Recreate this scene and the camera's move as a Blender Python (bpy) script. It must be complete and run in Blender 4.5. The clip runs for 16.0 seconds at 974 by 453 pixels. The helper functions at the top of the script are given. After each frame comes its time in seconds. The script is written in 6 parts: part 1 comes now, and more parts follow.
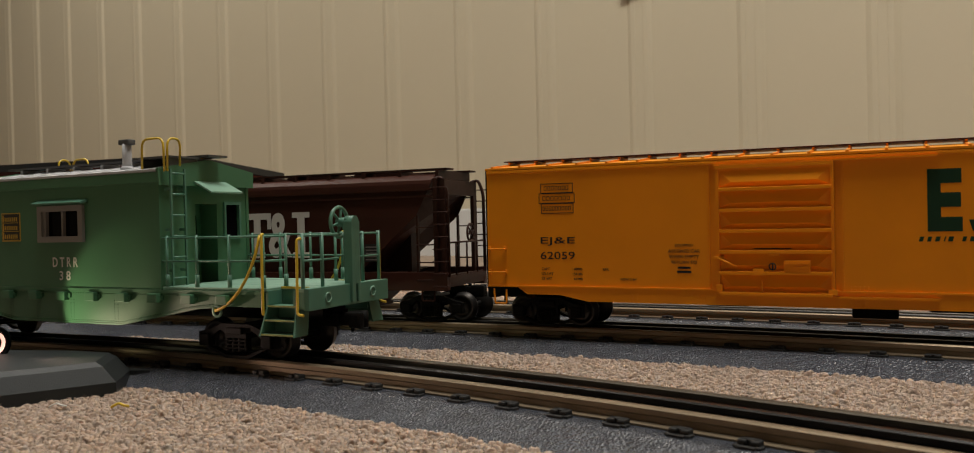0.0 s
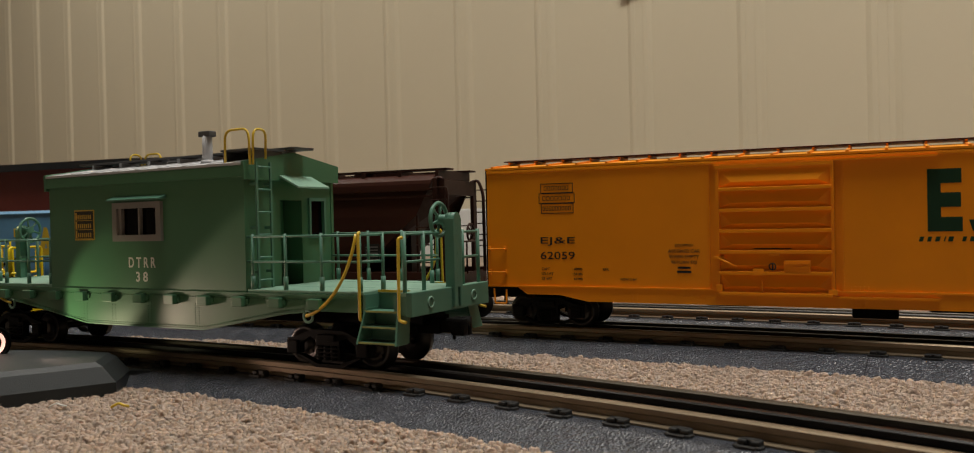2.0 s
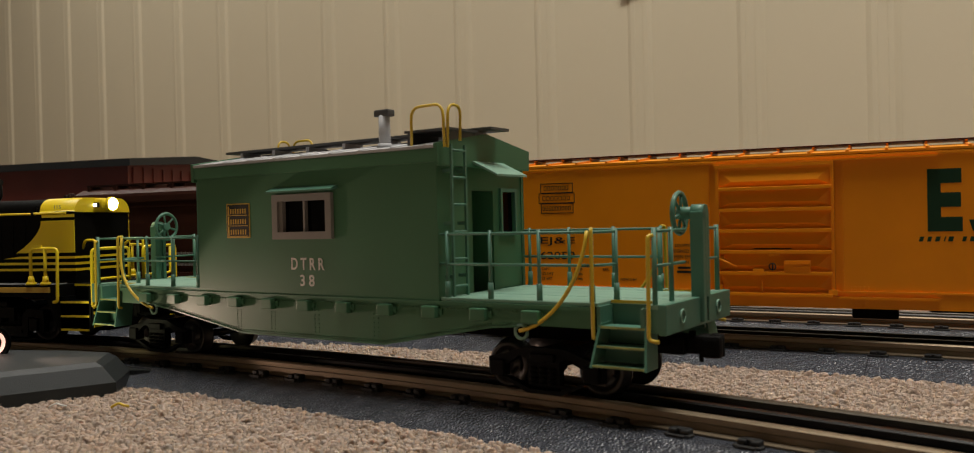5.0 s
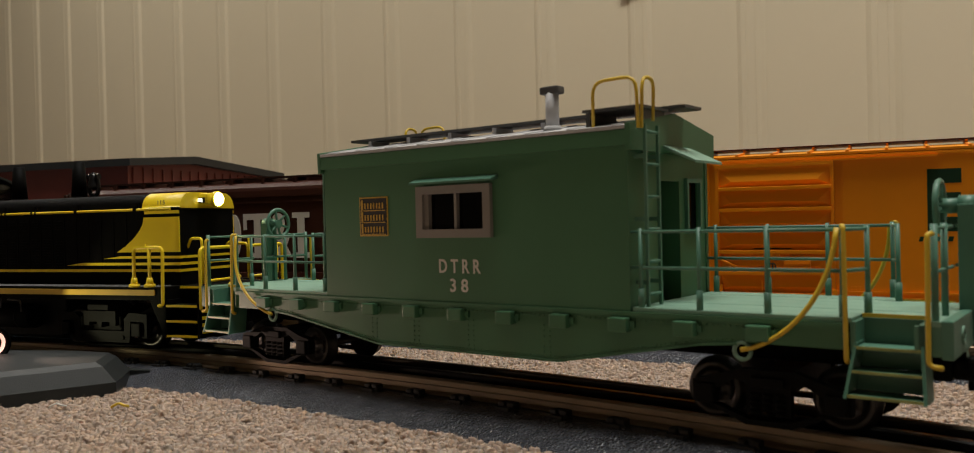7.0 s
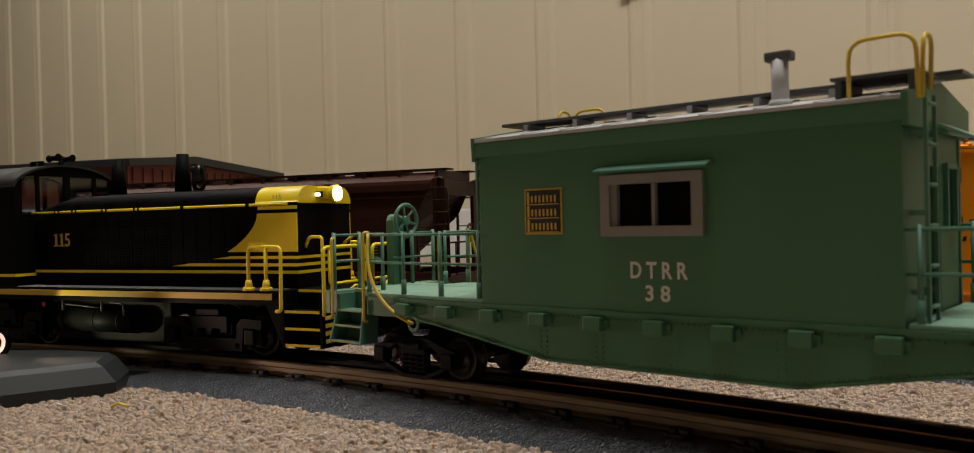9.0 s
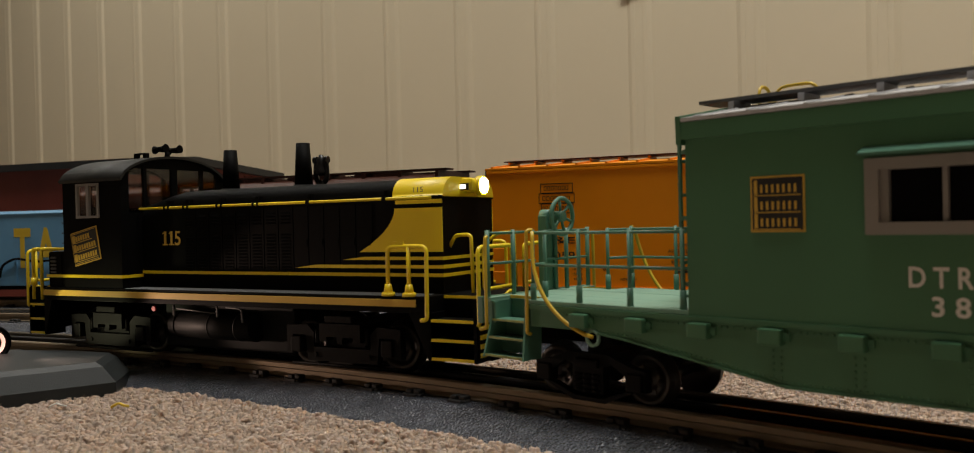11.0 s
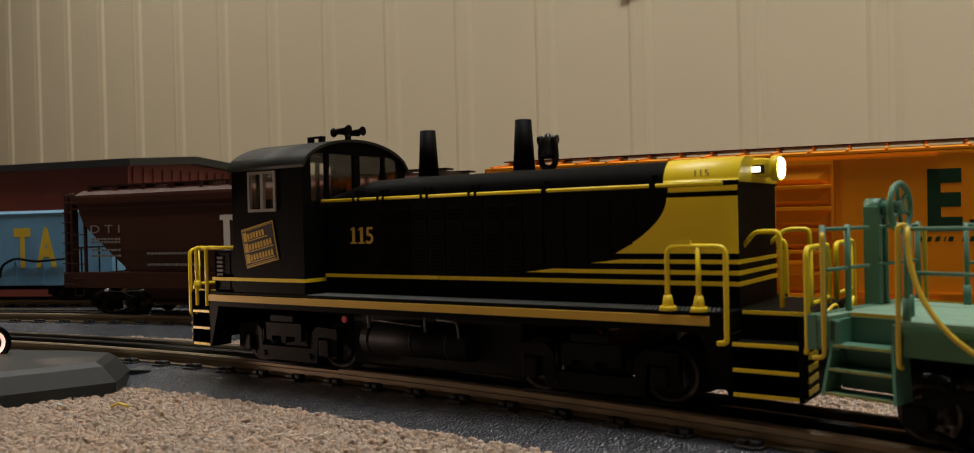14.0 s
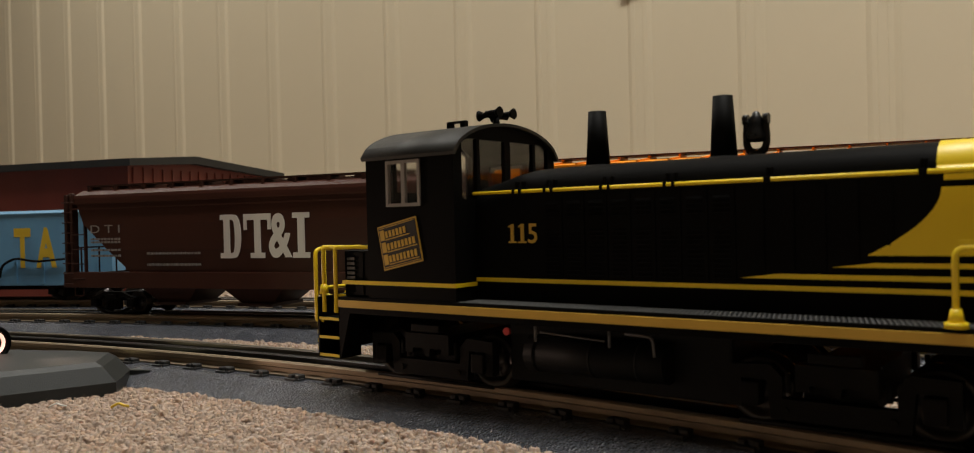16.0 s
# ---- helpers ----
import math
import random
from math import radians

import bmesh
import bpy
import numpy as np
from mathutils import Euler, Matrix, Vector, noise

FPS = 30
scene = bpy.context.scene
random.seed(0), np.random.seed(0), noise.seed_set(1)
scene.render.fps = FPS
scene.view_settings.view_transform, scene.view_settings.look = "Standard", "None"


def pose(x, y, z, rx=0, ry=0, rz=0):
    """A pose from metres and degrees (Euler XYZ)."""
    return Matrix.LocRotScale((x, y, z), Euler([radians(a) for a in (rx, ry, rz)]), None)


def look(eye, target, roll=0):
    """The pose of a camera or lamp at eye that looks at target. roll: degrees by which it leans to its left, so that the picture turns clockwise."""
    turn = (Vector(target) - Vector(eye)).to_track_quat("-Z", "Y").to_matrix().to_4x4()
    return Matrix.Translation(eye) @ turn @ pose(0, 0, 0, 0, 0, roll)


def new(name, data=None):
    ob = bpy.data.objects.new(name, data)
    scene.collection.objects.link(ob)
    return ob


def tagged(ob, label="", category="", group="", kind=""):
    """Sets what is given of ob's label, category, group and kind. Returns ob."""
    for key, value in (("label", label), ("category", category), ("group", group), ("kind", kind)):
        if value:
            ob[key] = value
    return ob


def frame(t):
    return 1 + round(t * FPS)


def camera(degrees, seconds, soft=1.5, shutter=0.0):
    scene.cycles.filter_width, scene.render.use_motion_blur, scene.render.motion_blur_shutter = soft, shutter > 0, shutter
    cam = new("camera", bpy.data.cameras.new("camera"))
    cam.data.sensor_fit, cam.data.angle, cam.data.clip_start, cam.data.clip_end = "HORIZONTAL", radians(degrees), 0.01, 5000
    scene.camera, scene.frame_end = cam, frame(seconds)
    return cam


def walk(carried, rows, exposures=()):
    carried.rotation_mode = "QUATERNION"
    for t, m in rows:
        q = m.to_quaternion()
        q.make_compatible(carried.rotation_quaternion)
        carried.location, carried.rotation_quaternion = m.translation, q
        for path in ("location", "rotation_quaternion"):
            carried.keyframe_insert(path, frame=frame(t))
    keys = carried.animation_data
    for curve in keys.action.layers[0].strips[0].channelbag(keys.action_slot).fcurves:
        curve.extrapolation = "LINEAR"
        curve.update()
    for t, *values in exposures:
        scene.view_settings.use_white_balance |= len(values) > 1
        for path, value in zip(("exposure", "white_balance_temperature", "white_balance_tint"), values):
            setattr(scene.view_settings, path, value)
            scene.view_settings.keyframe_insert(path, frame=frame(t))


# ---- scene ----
# ------------------------------------------------------------------ camera
CAM_Z = 0.0857
cam = camera(60.0, 16.0, soft=1.0)
CAM = pose(0, 0, CAM_Z, 0, 0, 0) @ Matrix.Rotation(radians(90 - 0.39), 4, "X") @ Matrix.Rotation(radians(-1.39), 4, "Z")
cam.data.dof.use_dof, cam.data.dof.focus_distance, cam.data.dof.aperture_fstop = True, 0.47, 24.0
walk(cam, [(0.0, CAM), (16.0, CAM)], [(0.0, 0.01), (9.0, -0.03), (15.2, -0.07), (16.0, 0.13)])

# ------------------------------------------------------------------ world and light
world = bpy.data.worlds.new("room_dark")
scene.world = world
world.use_nodes = True
world.node_tree.nodes["Background"].inputs[0].default_value = (0.6, 0.5, 0.38, 1)
world.node_tree.nodes["Background"].inputs[1].default_value = 0.005


def area(name, x, y, z, sx, sy, watts, colour, target):
    d = bpy.data.lights.new(name, "AREA")
    d.shape, d.size, d.size_y, d.energy, d.color = "RECTANGLE", sx, sy, watts, colour
    ob = new(name, d)
    ob.matrix_world = look((x, y, z), target)
    return ob


area("ceiling_lamp_light", 0.30, 0.20, 2.36, 1.2, 0.6, 55, (1.0, 0.97, 0.90), (0.30, 0.20, 0))
area("ceiling_lamp_light", -1.5, 2.0, 2.36, 1.2, 0.6, 25, (1.0, 0.97, 0.90), (-1.5, 2.0, 0))


def beam(x, y, z, target, watts, colour, degrees, blend):
    d = bpy.data.lights.new("lantern_light", "SPOT")
    d.energy, d.color, d.spot_size, d.spot_blend, d.shadow_soft_size = watts, colour, radians(degrees), blend, 0.003
    new("lantern_light", d).matrix_world = look((x, y, z), target)


# the switch lantern throws a yellow-green beam across the track and a pink one along it
beam(-0.2475, 0.4365, 0.0300, (-0.2210, 0.4525, 0.0420), 0.062, (1.0, 0.95, 0.58), 68, 0.30)
beam(-0.2470, 0.4315, 0.0290, (-0.1556, 0.3908, 0.0430), 0.32, (1.0, 0.70, 0.55), 45, 0.30)
# ------------------------------------------------------------------ materials
MATS = {}


def mat(name, colour, rough=0.5, metal=0.0, var=0.12, scale=60.0, bump=0.0, bscale=400.0, bdist=0.0006, spec=0.5, emit=None, power=0.0, coat=0.0, dirt=None, dirt_amt=0.3):
    if name in MATS:
        return MATS[name]
    m = bpy.data.materials.new(name)
    m.use_nodes = True
    nt = m.node_tree
    b = nt.nodes["Principled BSDF"]
    b.inputs["Roughness"].default_value = rough
    b.inputs["Metallic"].default_value = metal
    b.inputs["Specular IOR Level"].default_value = spec
    b.inputs["Coat Weight"].default_value = coat
    tc = nt.nodes.new("ShaderNodeTexCoord")
    n1 = nt.nodes.new("ShaderNodeTexNoise")
    n1.inputs["Scale"].default_value, n1.inputs["Detail"].default_value = scale, 6
    nt.links.new(tc.outputs["Object"], n1.inputs["Vector"])
    ramp = nt.nodes.new("ShaderNodeMapRange")
    ramp.inputs[1].default_value, ramp.inputs[2].default_value = 0.3, 0.7
    ramp.inputs[3].default_value, ramp.inputs[4].default_value = 1 - var, 1 + var
    nt.links.new(n1.outputs[0], ramp.inputs[0])
    mul = nt.nodes.new("ShaderNodeMix")
    mul.data_type, mul.blend_type = "RGBA", "MULTIPLY"
    mul.inputs[0].default_value = 1.0
    mul.inputs[6].default_value = (*colour, 1)
    nt.links.new(ramp.outputs[0], mul.inputs[7])
    out = mul.outputs[2]
    n2 = nt.nodes.new("ShaderNodeTexNoise")
    n2.inputs["Scale"].default_value, n2.inputs["Detail"].default_value = bscale, 4
    nt.links.new(tc.outputs["Object"], n2.inputs["Vector"])
    if dirt:
        r2 = nt.nodes.new("ShaderNodeMapRange")
        r2.inputs[1].default_value, r2.inputs[2].default_value = 0.45, 0.75
        r2.inputs[3].default_value, r2.inputs[4].default_value = 0.0, dirt_amt
        nt.links.new(n1.outputs[0], r2.inputs[0])
        mx = nt.nodes.new("ShaderNodeMix")
        mx.data_type = "RGBA"
        mx.inputs[7].default_value = (*dirt, 1)
        nt.links.new(r2.outputs[0], mx.inputs[0])
        nt.links.new(out, mx.inputs[6])
        out = mx.outputs[2]
    nt.links.new(out, b.inputs["Base Color"])
    rr = nt.nodes.new("ShaderNodeMapRange")
    rr.inputs[3].default_value, rr.inputs[4].default_value = max(0.02, rough - 0.08), min(1, rough + 0.08)
    nt.links.new(n2.outputs[0], rr.inputs[0])
    nt.links.new(rr.outputs[0], b.inputs["Roughness"])
    if bump:
        bp = nt.nodes.new("ShaderNodeBump")
        bp.inputs["Strength"].default_value = bump
        bp.inputs["Distance"].default_value = bdist
        nt.links.new(n2.outputs[0], bp.inputs["Height"])
        nt.links.new(bp.outputs[0], b.inputs["Normal"])
    if emit:
        b.inputs["Emission Color"].default_value = (*emit, 1)
        b.inputs["Emission Strength"].default_value = power
    MATS[name] = m
    return m


PANEL = mat("tan_room_paint", (0.24, 0.20, 0.15), 0.6, var=0.12, scale=6)
WALL = mat("cream_wall_paint", (0.62, 0.54, 0.39), 0.55, var=0.03, scale=1.2, bump=0.04, bscale=60)
CEIL = mat("ceiling_paint", (0.75, 0.7, 0.6), 0.8, var=0.03, scale=2)
CARPET = mat("carpet_backing", (0.30, 0.23, 0.175), 0.95, var=0.2, scale=150, spec=0.1)
TUFT = mat("carpet_yarn", (0.395, 0.297, 0.235), 0.95, var=0.10, scale=90, bump=0.3, bscale=3500, spec=0.1)
BED = mat("grey_roadbed_plastic", (0.050, 0.054, 0.066), 0.24, var=0.25, scale=150, bump=1.0, bscale=640, bdist=0.0017, spec=0.5)
TIE = mat("black_tie_plastic", (0.009, 0.0085, 0.008), 0.7, var=0.3, scale=200, bump=0.3)
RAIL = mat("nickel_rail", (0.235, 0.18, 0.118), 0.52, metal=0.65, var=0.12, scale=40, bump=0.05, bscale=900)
RAILD = mat("dark_brown_rail", (0.075, 0.060, 0.042), 0.5, metal=0.5, var=0.2, scale=40)
RAILK = mat("blackened_rail", (0.014, 0.012, 0.011), 0.35, metal=0.3, var=0.2)
GREEN = mat("green_caboose_paint", (0.064, 0.172, 0.090), 0.45, spec=0.35, var=0.06, scale=30, bump=0.05, bscale=1200)
MINT = mat("mint_deck_paint", (0.19, 0.335, 0.25), 0.55, var=0.08, scale=50, bump=0.1)
TEAL = mat("teal_railing_paint", (0.075, 0.19, 0.130), 0.45, var=0.08, scale=60)
GREY = mat("grey_window_paint", (0.255, 0.24, 0.225), 0.5, var=0.06)
ROOFG = mat("silver_grey_roof", (0.46, 0.46, 0.47), 0.5, var=0.1, scale=40)
DARKG = mat("dark_grey_plastic", (0.07, 0.07, 0.07), 0.5, var=0.15)
YEL = mat("yellow_rail_paint", (0.62, 0.42, 0.03), 0.4, var=0.08, scale=80)
YELB = mat("loco_yellow_paint", (0.84, 0.62, 0.014), 0.4, var=0.05, scale=40)
BLACK = mat("satin_black_paint", (0.0032, 0.0031, 0.0029), 0.58, spec=0.05, var=0.15, scale=50, bump=0.05)
TRUCK = mat("truck_black_plastic", (0.0052, 0.0048, 0.0045), 0.6, spec=0.09, var=0.25, scale=120, bump=0.2)
WHEEL = mat("dark_wheel_steel", (0.05, 0.045, 0.042), 0.35, metal=0.7, var=0.2)
ORANGE = mat("orange_boxcar_paint", (0.90, 0.300, 0.006), 0.42, spec=0.28, var=0.05, scale=25, bump=0.04, bscale=900)
BROWN = mat("brown_hopper_paint", (0.050, 0.0165, 0.0105), 0.45, spec=0.2, var=0.08, scale=30, bump=0.04)
BROWND = mat("dark_brown_trim", (0.040, 0.015, 0.010), 0.5, spec=0.2, var=0.1)
WHITE = mat("white_lettering", (0.72, 0.70, 0.66), 0.5, var=0.04)
INK = mat("black_lettering", (0.012, 0.012, 0.012), 0.5, var=0.1)
DGREEN = mat("dark_green_lettering", (0.012, 0.045, 0.022), 0.55, spec=0.2, var=0.08)
GOLD = mat("gold_lettering", (0.60, 0.38, 0.05), 0.55, var=0.06)
BLUE = mat("sky_blue_car_paint", (0.13, 0.32, 0.52), 0.45, var=0.08, scale=25, dirt=(0.02, 0.03, 0.04), dirt_amt=0.45)
REDB = mat("red_siding_paint", (0.15, 0.024, 0.014), 0.6, var=0.12, scale=20, bump=0.1)
ROOFK = mat("black_roof_paper", (0.014, 0.014, 0.013), 0.7, var=0.2, bump=0.2)
MACH = mat("charcoal_machine_plastic", (0.024, 0.027, 0.027), 0.5, var=0.08, scale=60, spec=0.3, bump=0.15, bscale=1600)
GLASSK = mat("dark_window_glass", (0.003, 0.003, 0.0034), 0.12, spec=0.1, var=0.1)


def pebbled(m, scale, depth):
    """Moulded ballast grains in a plastic surface."""
    nt = m.node_tree
    v = nt.nodes.new("ShaderNodeTexVoronoi")
    v.feature = "SMOOTH_F1"
    v.inputs["Scale"].default_value, v.inputs["Smoothness"].default_value = scale, 0.4
    nt.links.new(nt.nodes["Texture Coordinate"].outputs["Object"], v.inputs["Vector"])
    inv = nt.nodes.new("ShaderNodeMath")
    inv.operation = "SUBTRACT"
    inv.inputs[0].default_value = 1.0
    nt.links.new(v.outputs["Distance"], inv.inputs[1])
    bp = nt.nodes["Bump"]
    bp.inputs["Distance"].default_value = depth
    nt.links.new(inv.outputs[0], bp.inputs["Height"])


pebbled(BED, 950, 0.0007)


# ------------------------------------------------------------------ mesh helpers
def bm_new():
    return bmesh.new()


def box(bm, x0, x1, y0, y1, z0, z1, bev=0.0):
    vs = [bm.verts.new(v) for v in ((x0, y0, z0), (x1, y0, z0), (x1, y1, z0), (x0, y1, z0), (x0, y0, z1), (x1, y0, z1), (x1, y1, z1), (x0, y1, z1))]
    fs = [bm.faces.new([vs[i] for i in q]) for q in ((0, 3, 2, 1), (4, 5, 6, 7), (0, 1, 5, 4), (1, 2, 6, 5), (2, 3, 7, 6), (3, 0, 4, 7))]
    if bev:
        es = list({e for f in fs for e in f.edges})
        bmesh.ops.bevel(bm, geom=es, offset=bev, segments=2, affect="EDGES", profile=0.6)
    return bm


def cyl(bm, p0, p1, r0, r1=None, n=14, caps=True):
    r1 = r0 if r1 is None else r1
    p0, p1 = Vector(p0), Vector(p1)
    q = (p1 - p0).to_track_quat("Z", "Y")
    a = [bm.verts.new(p0 + q @ Vector((math.cos(2 * math.pi * i / n) * r0, math.sin(2 * math.pi * i / n) * r0, 0))) for i in range(n)]
    b = [bm.verts.new(p1 + q @ Vector((math.cos(2 * math.pi * i / n) * r1, math.sin(2 * math.pi * i / n) * r1, 0))) for i in range(n)]
    for i in range(n):
        f = bm.faces.new((a[i], a[(i + 1) % n], b[(i + 1) % n], b[i]))
        f.smooth = True
    if caps:
        bm.faces.new(a[::-1])
        bm.faces.new(b)
    return bm


def tube(bm, pts, r, n=8):
    """A round bar through the points."""
    pts = [Vector(q) for q in pts]
    rings = []
    for i, c in enumerate(pts):
        d = (pts[min(i + 1, len(pts) - 1)] - pts[max(i - 1, 0)]).normalized()
        q = d.to_track_quat("Z", "Y")
        rings.append([bm.verts.new(c + q @ Vector((math.cos(2 * math.pi * k / n) * r, math.sin(2 * math.pi * k / n) * r, 0))) for k in range(n)])
    for a, b in zip(rings, rings[1:]):
        s = min(range(n), key=lambda k: (b[k].co - a[0].co).length)
        for k in range(n):
            f = bm.faces.new((a[k], a[(k + 1) % n], b[(k + 1 + s) % n], b[(k + s) % n]))
            f.smooth = True
    bm.faces.new(rings[0][::-1])
    bm.faces.new(rings[-1])
    return bm


def bend(pts, r=0.004, n=4):
    """Rounds the corners of a line of points."""
    pts = [Vector(q) for q in pts]
    out = [pts[0]]
    for a, b, c in zip(pts, pts[1:], pts[2:]):
        u, v = (a - b), (c - b)
        d = min(r, u.length * 0.45, v.length * 0.45)
        u, v = b + u.normalized() * d, b + v.normalized() * d
        for i in range(n + 1):
            t = i / n
            out.append((1 - t) ** 2 * u + 2 * t * (1 - t) * b + t * t * v)
    out.append(pts[-1])
    return out


def prism(bm, outline, y0, y1, axis="y"):
    """A plate with an outline in x, z, from y0 to y1 (or an outline in y, z, along x)."""
    if axis == "y":
        mk = lambda u, v, w: (u, w, v)
    elif axis == "x":
        mk = lambda u, v, w: (w, u, v)
    else:
        mk = lambda u, v, w: (u, v, w)
    a = [bm.verts.new(mk(u, v, y0)) for u, v in outline]
    b = [bm.verts.new(mk(u, v, y1)) for u, v in outline]
    n = len(outline)
    bm.faces.new(a)
    bm.faces.new(b[::-1])
    for i in range(n):
        bm.faces.new((a[i], b[i], b[(i + 1) % n], a[(i + 1) % n]))
    bmesh.ops.recalc_face_normals(bm, faces=bm.faces[:])
    return bm


def link(name, bm, material, parent=None, label=""):
    me = bpy.data.meshes.new(name)
    bmesh.ops.recalc_face_normals(bm, faces=bm.faces[:])
    bm.to_mesh(me)
    bm.free()
    me.materials.append(material)
    ob = new(name, me)
    if parent is not None:
        ob.parent = parent
    if label:
        ob["label"] = label
    return ob


part = link


def shared(name, mesh, parent, m=None):
    ob = new(name, mesh)
    ob.parent = parent
    if m is not None:
        ob.matrix_basis = m
    return ob


def thing(name, m, label, category, group=""):
    e = new(name)
    e.empty_display_size = 0.02
    e.matrix_basis = m
    return tagged(e, label, category, group)


def text(name, body, x, y, z, size, material, parent, width=None, facing=-1, shear=0.0, bold=0.0, align="CENTER", label="", squash=1.0, depth=0.00012):
    """Letters on the side of a thing, cut out as a mesh; z is the base line."""
    cu = bpy.data.curves.new("letters", "FONT")
    cu.body, cu.size, cu.align_x, cu.extrude, cu.offset, cu.shear = body, 1.0, align, 0.0, bold, shear
    cu.resolution_u = 4
    tmp = bpy.data.objects.new("letters", cu)
    scene.collection.objects.link(tmp)
    bpy.context.view_layer.update()
    me = bpy.data.meshes.new_from_object(tmp.evaluated_get(bpy.context.evaluated_depsgraph_get()))
    bpy.data.objects.remove(tmp)
    bpy.data.curves.remove(cu)
    co = np.array([v.co for v in me.vertices])
    h = co[:, 1].max() - co[:, 1].min()
    w = co[:, 0].max() - co[:, 0].min()
    s = size / h
    sx = (width / w) if width else s * squash
    low = co[:, 1].min()
    for v in me.vertices:
        u, q = v.co.x * sx, (v.co.y - low) * s
        v.co = (u if facing < 0 else -u, 0, q)
    bm = bm_new()
    bm.from_mesh(me)
    bpy.data.meshes.remove(me)
    ext = bmesh.ops.extrude_face_region(bm, geom=bm.faces[:])
    for v in ext["geom"]:
        if isinstance(v, bmesh.types.BMVert):
            v.co.y += facing * depth
    ob = link(name, bm, material, parent, label)
    ob.data.polygons.foreach_set("use_smooth", [False] * len(ob.data.polygons))
    ob.location = (x, y, z)
    return ob


def plate(bm, us, vs, w0, w1, holes=(), axis="y", top=None):
    """One sheet with openings: a grid over us and vs, from w0 to w1, without the cells in holes. top bends the upper edge."""
    mk = {"y": lambda u, v, w: (u, w, v), "x": lambda u, v, w: (w, u, v)}[axis]
    P = {}

    def vert(i, j, k):
        if (i, j, k) not in P:
            v = vs[j] if top is None else min(vs[j], top(us[i]) - 0.0024) if j < len(vs) - 1 else top(us[i])
            P[i, j, k] = bm.verts.new(mk(us[i], v, (w0, w1)[k]))
        return P[i, j, k]
    cells = {(i, j) for i in range(len(us) - 1) for j in range(len(vs) - 1)} - set(holes)
    for i, j in cells:
        bm.faces.new([vert(i, j, 0), vert(i + 1, j, 0), vert(i + 1, j + 1, 0), vert(i, j + 1, 0)])
        bm.faces.new([vert(i, j, 1), vert(i, j + 1, 1), vert(i + 1, j + 1, 1), vert(i + 1, j, 1)])
        for di, dj, a, b in ((-1, 0, (0, 0), (0, 1)), (1, 0, (1, 0), (1, 1)), (0, -1, (0, 0), (1, 0)), (0, 1, (0, 1), (1, 1))):
            if (i + di, j + dj) not in cells:
                bm.faces.new([vert(i + a[0], j + a[1], 0), vert(i + b[0], j + b[1], 0), vert(i + b[0], j + b[1], 1), vert(i + a[0], j + a[1], 1)])
    return bm
# ------------------------------------------------------------------ the room
def structure(name, bm, material, label, category):
    return tagged(link(name, bm, material), label, category, kind="structure")


WALL_YAW, WALL_D = -36.5, 2.0
WALL_M = pose(0, WALL_D, 0, 0, 0, WALL_YAW)


def build_wall():
    """Ribbed metal wall: flat pans between raised ribs, each rib with a flat crown."""
    bm = bm_new()
    prof = []
    pitch = 0.233
    first = RIB0
    k0 = math.floor((-7 - first) / pitch)
    for k in range(k0, k0 + 48):
        c = first + k * pitch
        for dx, dy in ((-0.028, 0.0), (-0.0185, -0.0050), (-0.0095, -0.0055), (-0.008, -0.0046), (0.008, -0.0046), (0.0095, -0.0055), (0.0185, -0.0050), (0.028, 0.0)):
            prof.append((c + dx, dy))
    rows = [[bm.verts.new((u, v, z)) for u, v in prof] for z in (0, 2.4)]
    back = [[bm.verts.new((u, 0.04, z)) for u in (prof[0][0], prof[-1][0])] for z in (0, 2.4)]
    for i in range(len(prof) - 1):
        bm.faces.new((rows[0][i], rows[0][i + 1], rows[1][i + 1], rows[1][i]))
    bm.faces.new((back[0][1], back[0][0], back[1][0], back[1][1]))
    bm.faces.new((rows[0][0], rows[1][0], back[1][0], back[0][0]))
    bm.faces.new((rows[0][-1], back[0][1], back[1][1], rows[1][-1]))
    ob = structure("wall_north", bm, WALL, "cream-painted ribbed metal wall panel with vertical ribs", "wall")
    ob.matrix_basis = WALL_M
    return ob


RIB0 = 0.1748
wall = build_wall()
for nm, x0, x1, y0, y1 in (("wall_east", 3.6, 3.7, -3.0, 2.0), ("wall_west", -4.1, -4.0, -3.0, 6.0), ("wall_south", -4.1, 3.7, -3.1, -3.0)):
    structure(nm, box(bm_new(), x0, x1, y0, y1, 0, 2.4), PANEL, "plain tan-painted room wall", "wall")
structure("ceiling", box(bm_new(), -4.2, 3.8, -3.2, 6.2, 2.4, 2.5), CEIL, "off-white painted room ceiling", "ceiling")
structure("floor", box(bm_new(), -4.2, 3.8, -3.2, 6.2, -0.1, 0.0), CARPET, "beige carpet backing under the pile", "floor")


# ------------------------------------------------------------------ the tracks
C1, R1 = Vector((-0.8561, -0.7601)), 1.4077
CL, RL = Vector((-0.856, -0.7667)), 1.411
C2, R2 = Vector((-0.981, -1.434)), 2.2176
RT = 0.020


def on(c, r, deg, z=0.0):
    """The pose on a round track: x along the way, y outwards."""
    return pose(c.x + r * math.cos(radians(deg)), c.y + r * math.sin(radians(deg)), z, 0, 0, deg - 90)


